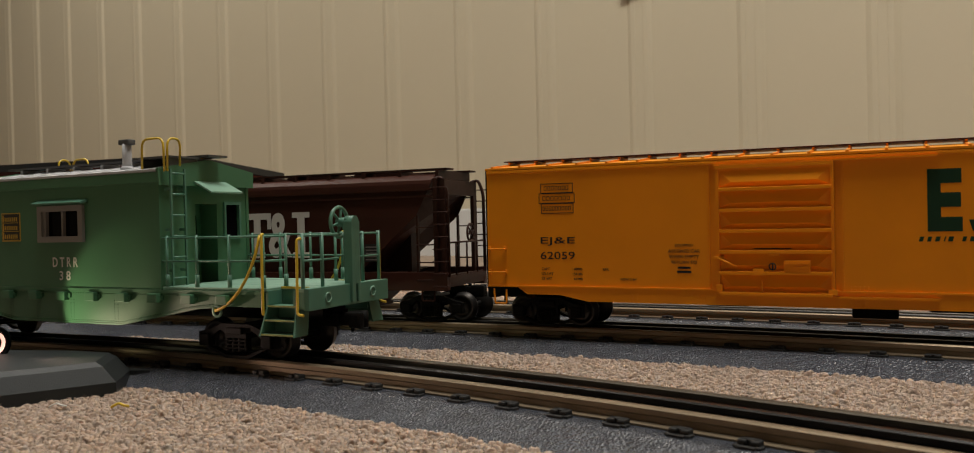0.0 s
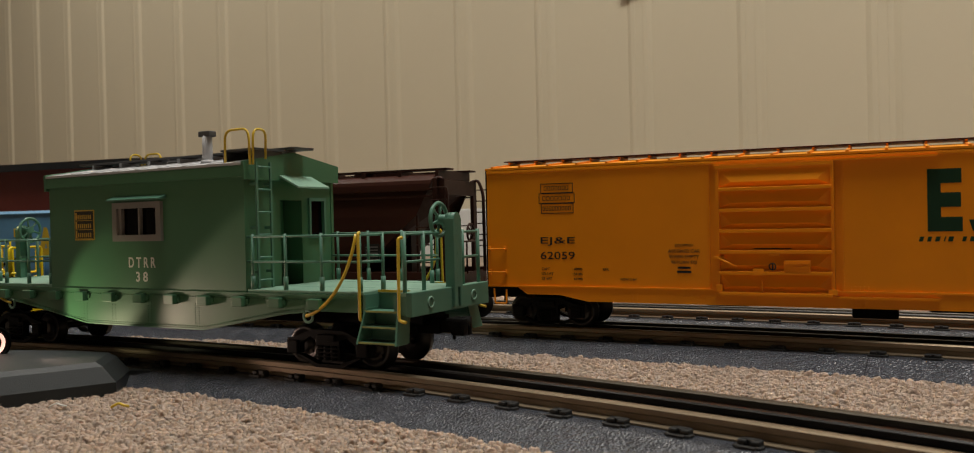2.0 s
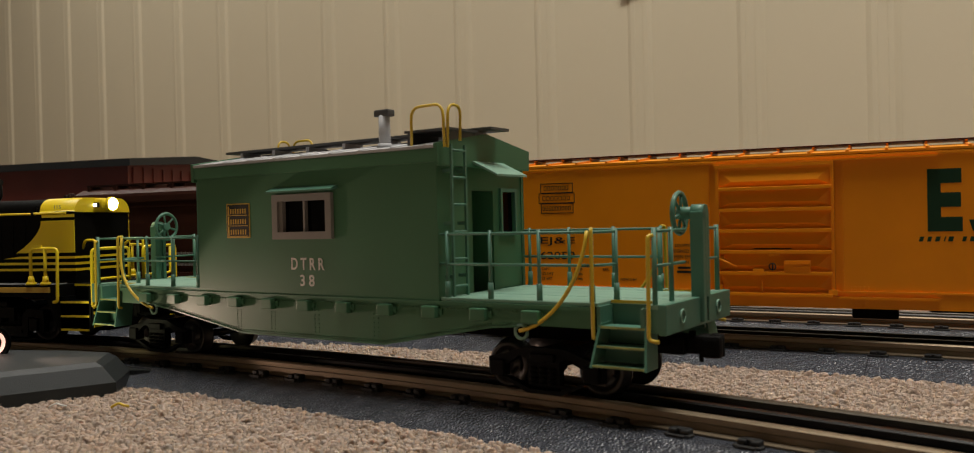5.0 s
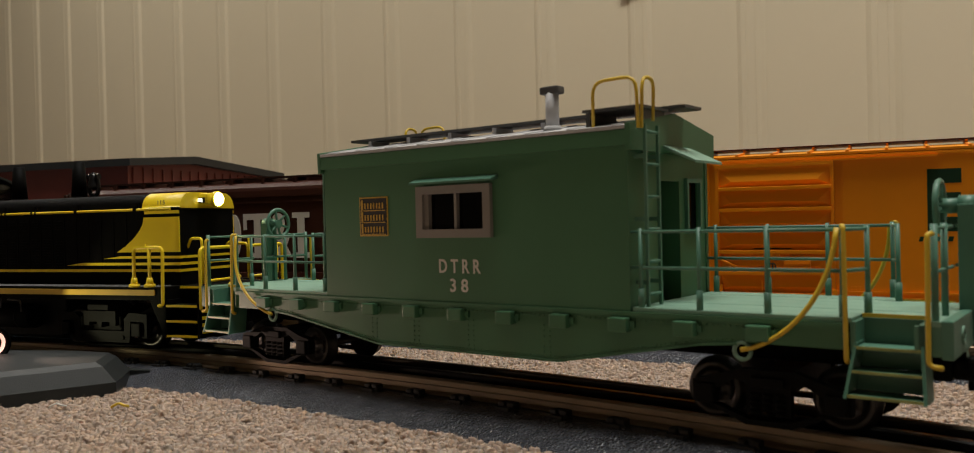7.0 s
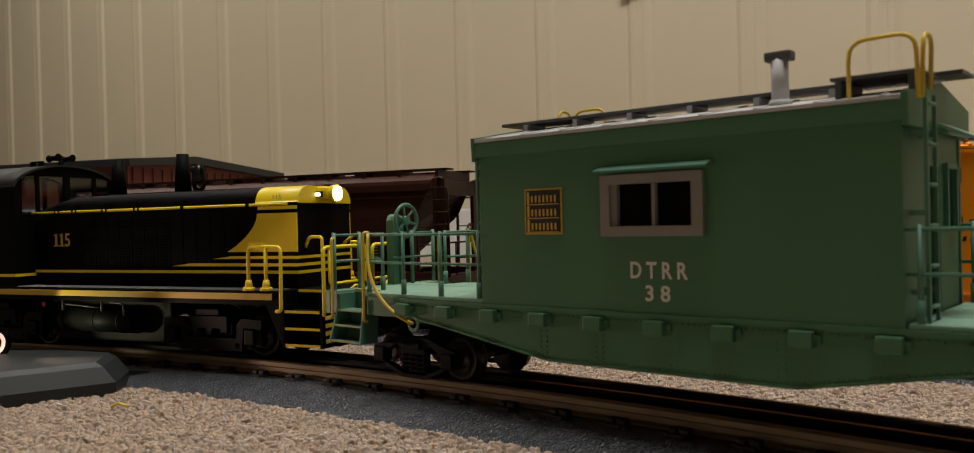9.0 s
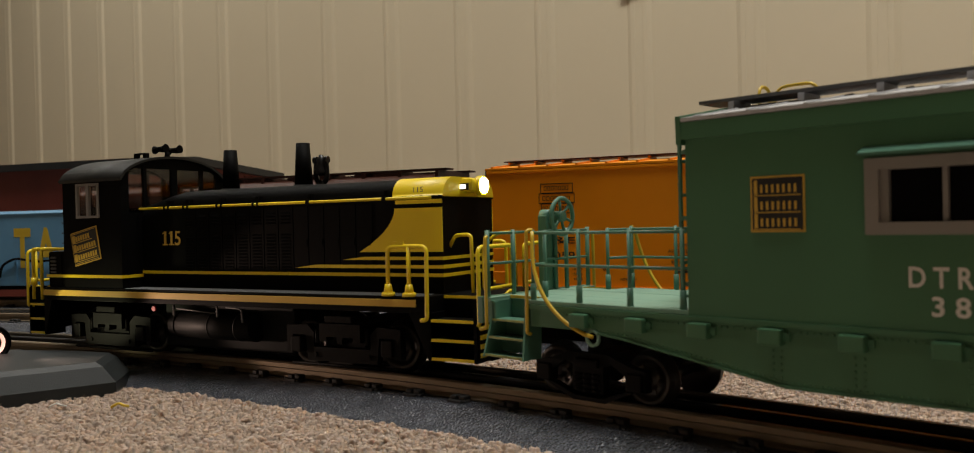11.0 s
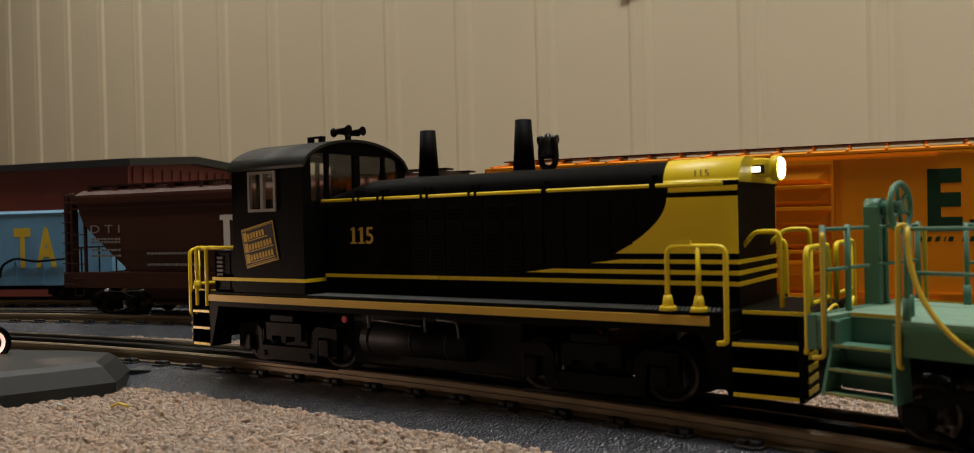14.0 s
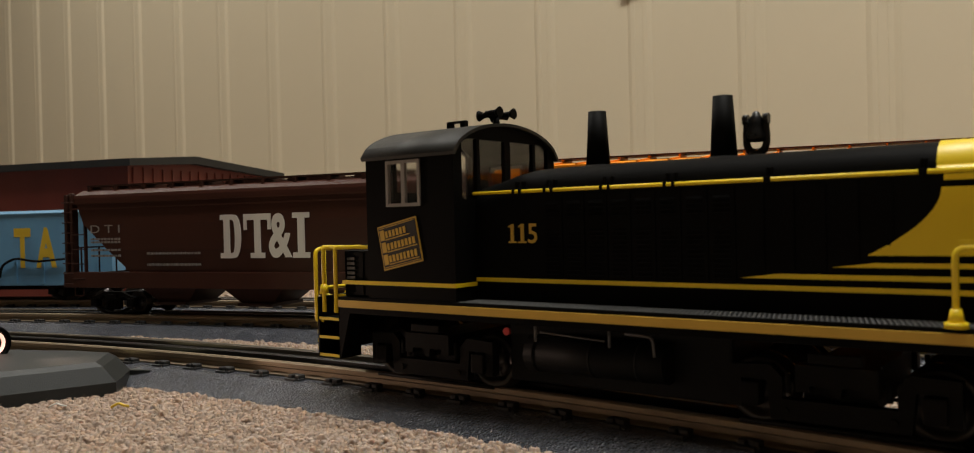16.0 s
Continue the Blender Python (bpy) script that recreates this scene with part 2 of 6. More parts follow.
def sweep(bm, c, r, prof, a0, a1, n):
    rings = []
    for i in range(n + 1):
        a = radians(a0 + (a1 - a0) * i / n)
        rings.append([bm.verts.new((c.x + (r + u) * math.cos(a), c.y + (r + u) * math.sin(a), v)) for u, v in prof])
    m = len(prof)
    for p, q in zip(rings, rings[1:]):
        for k in range(m):
            bm.faces.new((p[k], p[(k + 1) % m], q[(k + 1) % m], q[k]))
    bm.faces.new(rings[0])
    bm.faces.new(rings[-1][::-1])
    return bm


BED_PROF = [(-0.0460, 0.0), (-0.0455, 0.0052), (-0.0290, 0.0128), (-0.0275, 0.0134), (0.0275, 0.0134), (0.0290, 0.0128), (0.0455, 0.0052), (0.0460, 0.0)]


def rail_prof(u):
    return [(u - 0.0036, 0.0136), (u - 0.0036, 0.0142), (u - 0.0010, 0.0148), (u - 0.0009, 0.0168), (u - 0.0019, 0.0175), (u - 0.0019, 0.0194), (u - 0.0012, RT), (u + 0.0012, RT), (u + 0.0019, 0.0194), (u + 0.0019, 0.0175), (u + 0.0009, 0.0168), (u + 0.0010, 0.0148), (u + 0.0036, 0.0142), (u + 0.0036, 0.0136)]


def tie_mesh():
    bm = bm_new()
    box(bm, -0.0032, 0.0032, -0.0262, 0.0262, 0.0130, 0.0143)
    for u in (-0.0159, 0.0159):
        for s in (-1, 1):
            y = u + s * 0.0052
            box(bm, -0.0026, 0.0026, y - 0.0014, y + 0.0014, 0.0142, 0.0158)
    box(bm, -0.0048, 0.0048, -0.0248, -0.0210, 0.0131, 0.0143, 0.0004)
    for dx in (-0.0022, 0.0022):
        box(bm, dx - 0.0015, dx + 0.0015, -0.0238, -0.0196, 0.0138, 0.0158, 0.0006)
    me = bpy.data.meshes.new("tie")
    bm.to_mesh(me)
    bm.free()
    me.materials.append(TIE)
    return me


TIE_ME = tie_mesh()


def build_track(c, r, a0, a1, near0, near1, label):
    e = thing("toy_railway_track", pose(0, 0, 0), label, "track", "toy railway tracks")
    n = int(abs(a1 - a0) * 3)
    step = math.degrees(0.254 / r)
    k = 0
    a = a0
    while a > a1:
        b = max(a - step, a1)
        g = math.degrees(0.0002 / r)
        part("roadbed", sweep(bm_new(), c, r, BED_PROF, a - g, b + g, 10), BED, e)
        a = b
    # the far rail is a darker brown than the near one
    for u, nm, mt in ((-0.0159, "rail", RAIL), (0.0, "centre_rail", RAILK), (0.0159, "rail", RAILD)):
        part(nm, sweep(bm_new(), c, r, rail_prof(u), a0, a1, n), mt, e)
    count = int(radians(a0 - a1) * r / 0.0245)
    for i in range(count):
        deg = a0 - (i + 0.5) * (a0 - a1) / count
        shared("tie", TIE_ME, e, on(c, r, deg))
    return e


build_track(C1, R1, 92, 28, 0, 0, "three-rail toy train track on grey plastic roadbed lying on carpet")
build_track(C2, R2, 84, 44, 0, 0, "three-rail toy train track on grey roadbed below the ribbed wall")
build_track(C2, R2 + 0.1143, 84, 46, 0, 0, "empty three-rail toy track behind the parked cars")
# ------------------------------------------------------------------ shared rolling-stock parts
def lathe(bm, prof, y0=0.0, n=24):
    """A turned body round the y axis: prof holds (radius, y)."""
    rings = [[bm.verts.new((r * math.cos(2 * math.pi * k / n), y0 + y, r * math.sin(2 * math.pi * k / n))) for k in range(n)] for r, y in prof]
    for a, b in zip(rings, rings[1:]):
        for k in range(n):
            f = bm.faces.new((a[k], a[(k + 1) % n], b[(k + 1) % n], b[k]))
            f.smooth = True
    bm.faces.new(rings[0])
    bm.faces.new(rings[-1][::-1])
    return bm


WHEELSETS = []


def wheelset(parent, x, r):
    """Two flanged wheels on an axle, across the track."""
    bm = bm_new()
    for s in (-1, 1):
        y = s * 0.0159
        prof = [(0.0022, y + s * 0.0030), (0.0030, y + s * 0.0030), (0.0034, y + s * 0.0014), (r * 0.72, y + s * 0.0012), (r * 0.78, y + s * 0.0026), (r - 0.0003, y + s * 0.0026), (r, y + s * 0.0022), (r + 0.0001, y - s * 0.0012), (r + 0.0014, y - s * 0.0018), (r + 0.0013, y - s * 0.0028), (0.002, y - s * 0.0028)]
        lathe(bm, prof if s < 0 else prof)
        for k in range(6):
            a = math.pi * k / 3
            cyl(bm, (r * 0.52 * math.cos(a), y + s * 0.0010, r * 0.52 * math.sin(a)), (r * 0.52 * math.cos(a), y + s * 0.0018, r * 0.52 * math.sin(a)), r * 0.10, n=6)
    cyl(bm, (0, -0.016, 0), (0, 0.016, 0), 0.0018, n=8)
    ob = part("wheelset", bm, WHEEL, parent)
    ob.location = (x, 0, RT + r)
    WHEELSETS.append((ob, x, RT + r, r))
    return ob


def freight_truck(parent, x, r=0.0088, half=0.0185):
    """Cast two-axle truck: arched side frames, springs, bolster and wheelsets."""
    zc = RT + r
    t = part("truck", box(bm_new(), -0.0055, 0.0055, -0.0221, 0.0221, zc + 0.001, zc + 0.0075), TRUCK, parent)
    t.location = (x, 0, 0)
    for s in (-1, 1):
        bm = bm_new()
        y0, y1 = s * 0.0222, s * 0.0258
        arch = [(-half - 0.0042, zc - 0.003), (-half - 0.0042, zc + 0.0040), (-half + 0.002, zc + 0.0052), (-0.0085, zc + 0.0085), (0.0085, zc + 0.0085), (half - 0.002, zc + 0.0052), (half + 0.0042, zc + 0.0040), (half + 0.0042, zc - 0.003), (half - 0.003, zc - 0.003), (half - 0.0035, zc + 0.0015), (0.0105, zc + 0.0052), (0.0068, zc + 0.0040), (0.0068, zc - 0.0052), (-0.0068, zc - 0.0052), (-0.0068, zc + 0.0040), (-0.0105, zc + 0.0052), (-half + 0.0035, zc + 0.0015), (-half + 0.003, zc - 0.003)]
        prism(bm, arch, min(y0, y1), max(y0, y1))
        lower = [(-half + 0.001, zc - 0.0035), (-half + 0.004, zc - 0.0035), (-0.0062, zc - 0.0072), (0.0062, zc - 0.0072), (half - 0.004, zc - 0.0035), (half - 0.001, zc - 0.0035), (0.0072, zc - 0.0088), (-0.0072, zc - 0.0088)]
        prism(bm, lower, min(y0, y1), max(y0, y1))
        for dx in (-half, half):
            box(bm, dx - 0.0032, dx + 0.0032, min(s * 0.0250, s * 0.0272), max(s * 0.0250, s * 0.0272), zc - 0.0030, zc + 0.0032, 0.0006)
        for dx in (-0.0040, 0.0, 0.0040):
            for k in range(4):
                cyl(bm, (dx, s * 0.0262, zc - 0.0050 + k * 0.0018), (dx, s * 0.0262, zc - 0.0040 + k * 0.0018), 0.0015, n=8)
        box(bm, -0.0052, 0.0052, min(s * 0.024, s * 0.0275), max(s * 0.024, s * 0.0275), zc + 0.0035, zc + 0.0066, 0.0005)
        part("side_frame", bm, TRUCK, t)
    for dx in (-half, half):
        wheelset(t, dx, r)
    return t


def coupler(parent, x, s):
    bm = bm_new()
    z = 0.0385
    box(bm, min(x - s * 0.012, x), max(x - s * 0.012, x), -0.0045, 0.0045, z - 0.0035, z + 0.0035, 0.0007)
    box(bm, min(x, x + s * 0.007), max(x, x + s * 0.007), -0.0036, 0.0036, z - 0.0030, z + 0.0032, 0.0012)
    box(bm, *sorted((x + s * 0.0035, x + s * 0.0080)), -0.0050, 0.0042, z - 0.0022, z + 0.0040, 0.0012)
    cyl(bm, (x + s * 0.0020, -0.0012, z + 0.0028), (x + s * 0.0020, -0.0012, z + 0.0052), 0.0013, n=8)
    box(bm, min(x + s * 0.006, x + s * 0.0135), max(x + s * 0.006, x + s * 0.0135), -0.0052, -0.0008, z - 0.0040, z + 0.0040, 0.0016)
    cyl(bm, (x + s * 0.010, 0.0030, z - 0.0040), (x + s * 0.010, 0.0030, z + 0.0040), 0.0024, n=10)
    cyl(bm, (x + s * 0.004, 0.002, z - 0.0065), (x + s * 0.004, 0.002, z - 0.002), 0.0009, n=8)
    return part("coupler", bm, TRUCK, parent, "black plastic knuckle coupler")


def rivets(bm, pts, r=0.00042, s=-1):
    for x, y, z in pts:
        v = [bm.verts.new((x + r * math.cos(a), y, z + r * math.sin(a))) for a in (0.0, 1.257, 2.513, 3.770, 5.027)]
        w = [bm.verts.new((x + 0.5 * r * math.cos(a), y + s * 0.7 * r, z + 0.5 * r * math.sin(a))) for a in (0.0, 1.257, 2.513, 3.770, 5.027)]
        for i in range(5):
            bm.faces.new((v[i], v[(i + 1) % 5], w[(i + 1) % 5], w[i]))
        bm.faces.new(w)
    return bm


def hand_wheel(parent, name, c, r, axis, material):
    """A spoked brake wheel: rim, hub and spokes; axis is x, facing outwards."""
    bm = bm_new()
    n = 20
    rim = [Vector((0, r * math.cos(2 * math.pi * k / n), r * math.sin(2 * math.pi * k / n))) for k in range(n)]
    rings = []
    for p in rim:
        u = p.normalized()
        rings.append([bm.verts.new(p + (u * math.cos(a) + Vector((1, 0, 0)) * math.sin(a)) * r * 0.13) for a in [k * math.pi / 3 for k in range(6)]])
    for i in range(n):
        for k in range(6):
            f = bm.faces.new((rings[i][k], rings[i][(k + 1) % 6], rings[(i + 1) % n][(k + 1) % 6], rings[(i + 1) % n][k]))
            f.smooth = True
    for k in range(6):
        a = math.pi * k / 3 + 0.3
        tube(bm, [(0.0006, 0, 0), (0, r * math.cos(a), r * math.sin(a))], r * 0.09, 5)
    cyl(bm, (-0.001, 0, 0), (0.0016, 0, 0), r * 0.24, n=10)
    ob = part(name, bm, material, parent)
    ob.matrix_basis = pose(*c, 0, 0, axis)
    return ob


# ------------------------------------------------------------------ the green transfer caboose
def narrow(e, k):
    """Sets the width of a car's body; trucks and couplers keep theirs."""
    for ob in e.children_recursive:
        if ob.name.split(".")[0] in ("truck", "side_frame", "wheelset", "coupler"):
            continue
        for v in ob.data.vertices:
            v.co.y *= k
        ob.location.y *= k


def build_caboose():
    e = thing("caboose", pose(0, 0, 0), "green transfer caboose model with open railed decks at both ends", "caboose")
    X0 = 0.0010
    hw = 0.0352
    # cabin: side walls with a window opening, end walls with a recessed doorway
    wx0, wx1, wz0, wz1 = -0.0160, 0.0160, 0.0818, 0.0975
    x0, x1, z0, z1 = -0.0736, 0.0747, 0.0545, 0.1135
    t = 0.0022
    for s in (-1, 1):
        ya, yb = sorted((s * hw, s * (hw - t)))
        part("cabin_wall", plate(bm_new(), (x0, wx0, wx1, x1), (z0, wz0, wz1, z1), ya, yb, [(1, 1)]), GREEN, e)
    for xe, s in ((x1, 1), (x0, -1)):
        xa, xb = sorted((xe - s * 0.0005, xe - s * 0.0026))
        iy = hw - t
        bm = plate(bm_new(), (-iy, -0.0085, 0.0085, 0.0150, 0.0260, iy), (z0, 0.0800, 0.0985, z1), xa, xb, [(1, 0), (1, 1), (3, 1)], "x")
        part("cabin_end_wall", bm, GREEN, e)
        bm = bm_new()
        ra, rb = sorted((xe - s * 0.0026, xe - s * 0.0130))
        box(bm, ra, rb, -0.0105, -0.0085, z0, 0.0985)
        box(bm, ra, rb, 0.0085, 0.0105, z0, 0.0985)
        part("doorway_reveal", bm, GREEN, e)
    for xe, s in ((x1, 1), (x0, -1)):
        xa, xb = sorted((xe - s * 0.0130, xe - s * 0.0145))
        d = part("door", box(bm_new(), xa, xb, -0.0085, 0.0085, z0, 0.0985), GREEN, e, "green panelled caboose door")
        xa, xb = sorted((xe - s * 0.0122, xe - s * 0.0130))
        part("door_window", box(bm_new(), xa, xb, -0.0030, 0.0045, 0.0760, 0.0925), GLASSK, d, "dark glass")
        xa, xb = sorted((xe + s * 0.0008, xe - s * 0.0004))
        bm = plate(bm_new(), (0.0135, 0.0150, 0.0260, 0.0275), (0.0790, 0.0803, 0.0982, 0.0998), xa, xb, [(1, 1)], "x")
        w = part("end_window_frame", bm, TEAL, e)
        xa, xb = sorted((xe - s * 0.0012, xe - s * 0.0018))
        part("pane", box(bm_new(), xa, xb, 0.0150, 0.0260, 0.0803, 0.0982), GLASSK, w)
        # awning over the doorway
        bm = bm_new()
        xa = xe - s * 0.0004
        xb = xe + s * 0.0143
        prism(bm, [(xa, 0.1120), (xb, 0.1048), (xb, 0.1039), (xa, 0.1109)], -0.0115, 0.0135)
        part("awning", bm, MINT, e, "pale mint sloped awning")
    # dark interior floor and screens
    part("interior", box(bm_new(), x0 + 0.016, x1 - 0.016, -0.006, 0.006, z0, 0.110), BLACK, e)
    # roof
    bm = bm_new()
    ra, rb = x0 - 0.0016, x1 + 0.0016
    prism(bm, [(-0.0372, 0.1162), (0.0, 0.1218), (0.0372, 0.1162), (0.0372, 0.1150), (-0.0372, 0.1150)], ra, rb, "x")
    roof = part("roof", bm, ROOFG, e, "silver-grey painted low peaked roof")
    bm = bm_new()
    for k in range(9):
        xs = ra + 0.006 + k * (rb - ra - 0.012) / 8
        for s in (-1, 1):
            tube(bm, [(xs, s * 0.0370, 0.1163), (xs, 0, 0.1219)], 0.0004, 6)
    part("roof_seam", bm, ROOFG, roof)
    bm = bm_new()
    for s in (-1, 1):
        ya, yb = sorted((s * hw, s * 0.0370))
        box(bm, ra, rb, ya, yb, 0.1095, 0.1148)
    for xa, xb in ((rb - 0.0012, rb + 0.0006), (ra - 0.0006, ra + 0.0012)):
        prism(bm, [(-0.0370, 0.1080), (0.0370, 0.1080), (0.0374, 0.1168), (0.0, 0.1226), (-0.0374, 0.1168)], xa, xb, "x")
    part("fascia", bm, GREEN, roof)
    # roof walk
    walk_part = part("roof_walk", box(bm_new(), -0.0835, 0.0840, -0.0075, 0.0075, 0.1236, 0.1247), DARKG, e, "dark grey roof running board")
    for xs in (-0.072, -0.048, -0.024, 0.0, 0.024, 0.048, 0.072):
        part("roof_walk_saddle", box(bm_new(), xs - 0.001, xs + 0.001, -0.0065, 0.0065, 0.1205, 0.1237), ROOFG, walk_part)
    bm = bm_new()
    box(bm, 0.055, 0.078, -0.0300, -0.0080, 0.1224, 0.1234)
    for xs in (0.057, 0.076):
        box(bm, xs - 0.0008, xs + 0.0008, -0.0295, -0.009, 0.1170, 0.1226)
    part("lateral_walk", bm, DARKG, walk_part)
    bm = bm_new()
    box(bm, -0.072, -0.052, 0.0080, 0.0300, 0.1224, 0.1234)
    for xs in (-0.070, -0.054):
        box(bm, xs - 0.0008, xs + 0.0008, 0.009, 0.0295, 0.1170, 0.1226)
    part("lateral_walk", bm, DARKG, walk_part)
    # smoke jack
    bm = bm_new()
    cyl(bm, (0.0376, -0.0216, 0.1175), (0.0376, -0.0216, 0.1330), 0.0026, n=16)
    cyl(bm, (0.0376, -0.0216, 0.1180), (0.0376, -0.0216, 0.1200), 0.0040, 0.0031, n=16)
    jack = part("smoke_jack", bm, ROOFG, e, "grey smoke jack with a flat cap")
    part("cap", box(bm_new(), 0.0335, 0.0417, -0.0242, -0.0190, 0.1316, 0.1346, 0.0008), DARKG, jack)
    # grab loops on the roof
    def loop(pts, r=0.00062):
        part("roof_grab_loop", tube(bm_new(), bend(pts, 0.005), r), YEL, e, "yellow wire grab loop")
    loop([(0.0610, -0.0330, 0.1165), (0.0610, -0.0330, 0.1322), (0.0785, -0.0350, 0.1322), (0.0790, -0.0350, 0.1150)])
    loop([(0.0795, -0.0335, 0.1150), (0.0800, -0.0335, 0.1320), (0.0800, -0.0245, 0.1320), (0.0795, -0.0245, 0.1180)])
    loop([(-0.0580, 0.0330, 0.1165), (-0.0580, 0.0330, 0.1322), (-0.0750, 0.0350, 0.1322), (-0.0755, 0.0350, 0.1150)])
    loop([(-0.0760, 0.0335, 0.1150), (-0.0765, 0.0335, 0.1320), (-0.0765, 0.0245, 0.1320), (-0.0760, 0.0245, 0.1180)])
    # side windows with frames, glass and hoods
    for s in (-1, 1):
        f = lambda y: s * y
        ya, yb = sorted((f(hw - 0.0015), f(hw + 0.0020)))
        bm = plate(bm_new(), (-0.0185, -0.0150, 0.0150, 0.0185), (0.0795, 0.0828, 0.0966, 0.0997), ya, yb, [(1, 1)])
        ya, yb = sorted((f(hw - 0.0015), f(hw + 0.0006)))
        box(bm, -0.0150, -0.0128, ya, yb, 0.0828, 0.0966)
        box(bm, 0.0002, 0.0014, ya, yb, 0.0828, 0.0966)
        box(bm, 0.0140, 0.0150, ya, yb, 0.0828, 0.0966)
        wf = part("window_frame", bm, GREY, e, "weathered grey sliding window frame")
        ya, yb = sorted((f(hw - 0.0016), f(hw - 0.0022)))
        for a, b in ((-0.0128, 0.0002), (0.0014, 0.0140)):
            part("pane", box(bm_new(), a, b, ya, yb, 0.0828, 0.0966), GLASSK, wf)
        bm = bm_new()
        for (xa, xb) in ((-0.0193, 0.0213),):
            pr = [(f(hw - 0.0002), 0.1030), (f(hw + 0.0052), 0.1012), (f(hw + 0.0052), 0.1004), (f(hw - 0.0002), 0.1012)]
            prism(bm, pr, xa, xb, "x")
        part("window_hood", bm, TEAL, e)
    # plate with bands instead of a herald
    yy = -hw
    bm = box(bm_new(), -0.0518, -0.0354, yy - 0.0003, yy + 0.0003, 0.0804, 0.0967)
    herald = part("herald_plate", bm, GOLD, e, "gold square herald plate with dark bands")
    bm = bm_new()
    for a, b, c, d in ((-0.0512, -0.0360, 0.0810, 0.0961),):
        box(bm, a, b, yy - 0.0005, yy - 0.0002, c, d)
    fld = part("herald_field", bm, INK, herald)
    bm = bm_new()
    for k in range(3):
        zt = 0.0955 - k * 0.0049
        box(bm, -0.0506, -0.0366, yy - 0.0007, yy - 0.0004, zt - 0.0046, zt - 0.0043)
        box(bm, -0.0505, -0.0495, yy - 0.0007, yy - 0.0004, zt - 0.0041, zt)
        for i in range(7):
            xq = -0.0486 + i * 0.0017
            box(bm, xq, xq + 0.0007, yy - 0.0007, yy - 0.0004, zt - 0.0037, zt - 0.0013)
    part("herald_band", bm, GOLD, herald)
    text("lettering", "D T R R", 0.0016, yy - 0.00005, 0.0658, 0.0054, WHITE, e, width=0.0206, bold=0.02)
    text("lettering", "3 8", 0.0014, yy - 0.00005, 0.0585, 0.0052, WHITE, e, width=0.0090, bold=0.02)
    # fish-belly side sills
    Z = lambda q: q
    for s in (-1, 1):
        bm = bm_new()
        ya, yb = sorted((s * 0.0330, s * 0.0352))
        out = [(X0 - 0.1655, 0.0540), (X0 - 0.1655, 0.0465), (X0 - 0.110, 0.0465), (X0 - 0.100, 0.0455), (-0.042, 0.0362), (0.046, 0.0362), (X0 + 0.098, 0.0458), (X0 + 0.110, 0.0468), (X0 + 0.141, 0.0468), (X0 + 0.141, 0.0540)]
        out[0] = (X0 - 0.141, 0.0540)
        out[1] = (X0 - 0.141, 0.0465)
        prism(bm, out, ya, yb)
        ya, yb = sorted((s * 0.0352, s * 0.0362))
        box(bm, X0 - 0.141, X0 + 0.141, ya, yb, 0.0530, 0.0545)
        flange = [(X0 - 0.110, 0.0465), (X0 - 0.100, 0.0455), (-0.042, 0.0362), (0.046, 0.0362), (X0 + 0.098, 0.0458), (X0 + 0.110, 0.0468)]
        low = [(a, b - 0.0008) for a, b in flange]
        prism(bm, flange + low[::-1], min(s * 0.030, s * 0.0360), max(s * 0.030, s * 0.0360))
        sill = part("side_sill", bm, GREEN, e, "green riveted fish-belly side sill")
        pts = []
        for a, b in zip(flange, flange[1:]):
            L = math.hypot(b[0] - a[0], b[1] - a[1])
            k = max(1, int(L / 0.0017))
            pts += [(a[0] + (b[0] - a[0]) * i / k, s * 0.0352, a[1] + (b[1] - a[1]) * i / k + 0.0009) for i in range(k)]
        pts += [(-0.125 + i * 0.0019, s * 0.0352, 0.0518) for i in range(134)]
        for xs in (-0.046, -0.0435, 0.0055, 0.008, 0.040, 0.0425, -0.020, -0.0225):
            pts += [(xs, s * 0.0352, 0.0385 + i * 0.0019) for i in range(6)]
        tagged(part("rivets", rivets(bm_new(), pts, 0.00045, s), GREEN, sill), kind="stuff")
        for k in range(11):
            xs = X0 - 0.117 + k * 0.0234
            bm = bm_new()
            ya, yb = sorted((s * 0.0350, s * 0.0388))
            box(bm, xs - 0.0035, xs + 0.0035, ya, yb, 0.0478, 0.0526, 0.0005)
            ya, yb = sorted((s * 0.0350, s * 0.0362))
            box(bm, xs - 0.0052, xs + 0.0052, ya, yb, 0.0492, 0.0514)
            part("stake_pocket", bm, GREEN, sill)
        for xs in (X0 + 0.1115, X0 - 0.1125):
            bm = bm_new()
            ring = [(xs + 0.0026 * math.cos(2 * math.pi * i / 16), s * 0.0352, 0.0443 + 0.0026 * math.sin(2 * math.pi * i / 16)) for i in range(17)]
            tube(bm, ring, 0.0007, 6)
            part("tow_ring", bm, MINT, sill)
    bm = bm_new()
    box(bm, X0 - 0.158, X0 + 0.158, -0.010, 0.010, 0.0385, 0.0520)
    box(bm, -0.050, 0.052, -0.030, 0.030, 0.0430, 0.0535)
    part("underframe", bm, BLACK, e)
    # decks, steps, railings, brake stands at both ends
    rnd = random.Random(4)
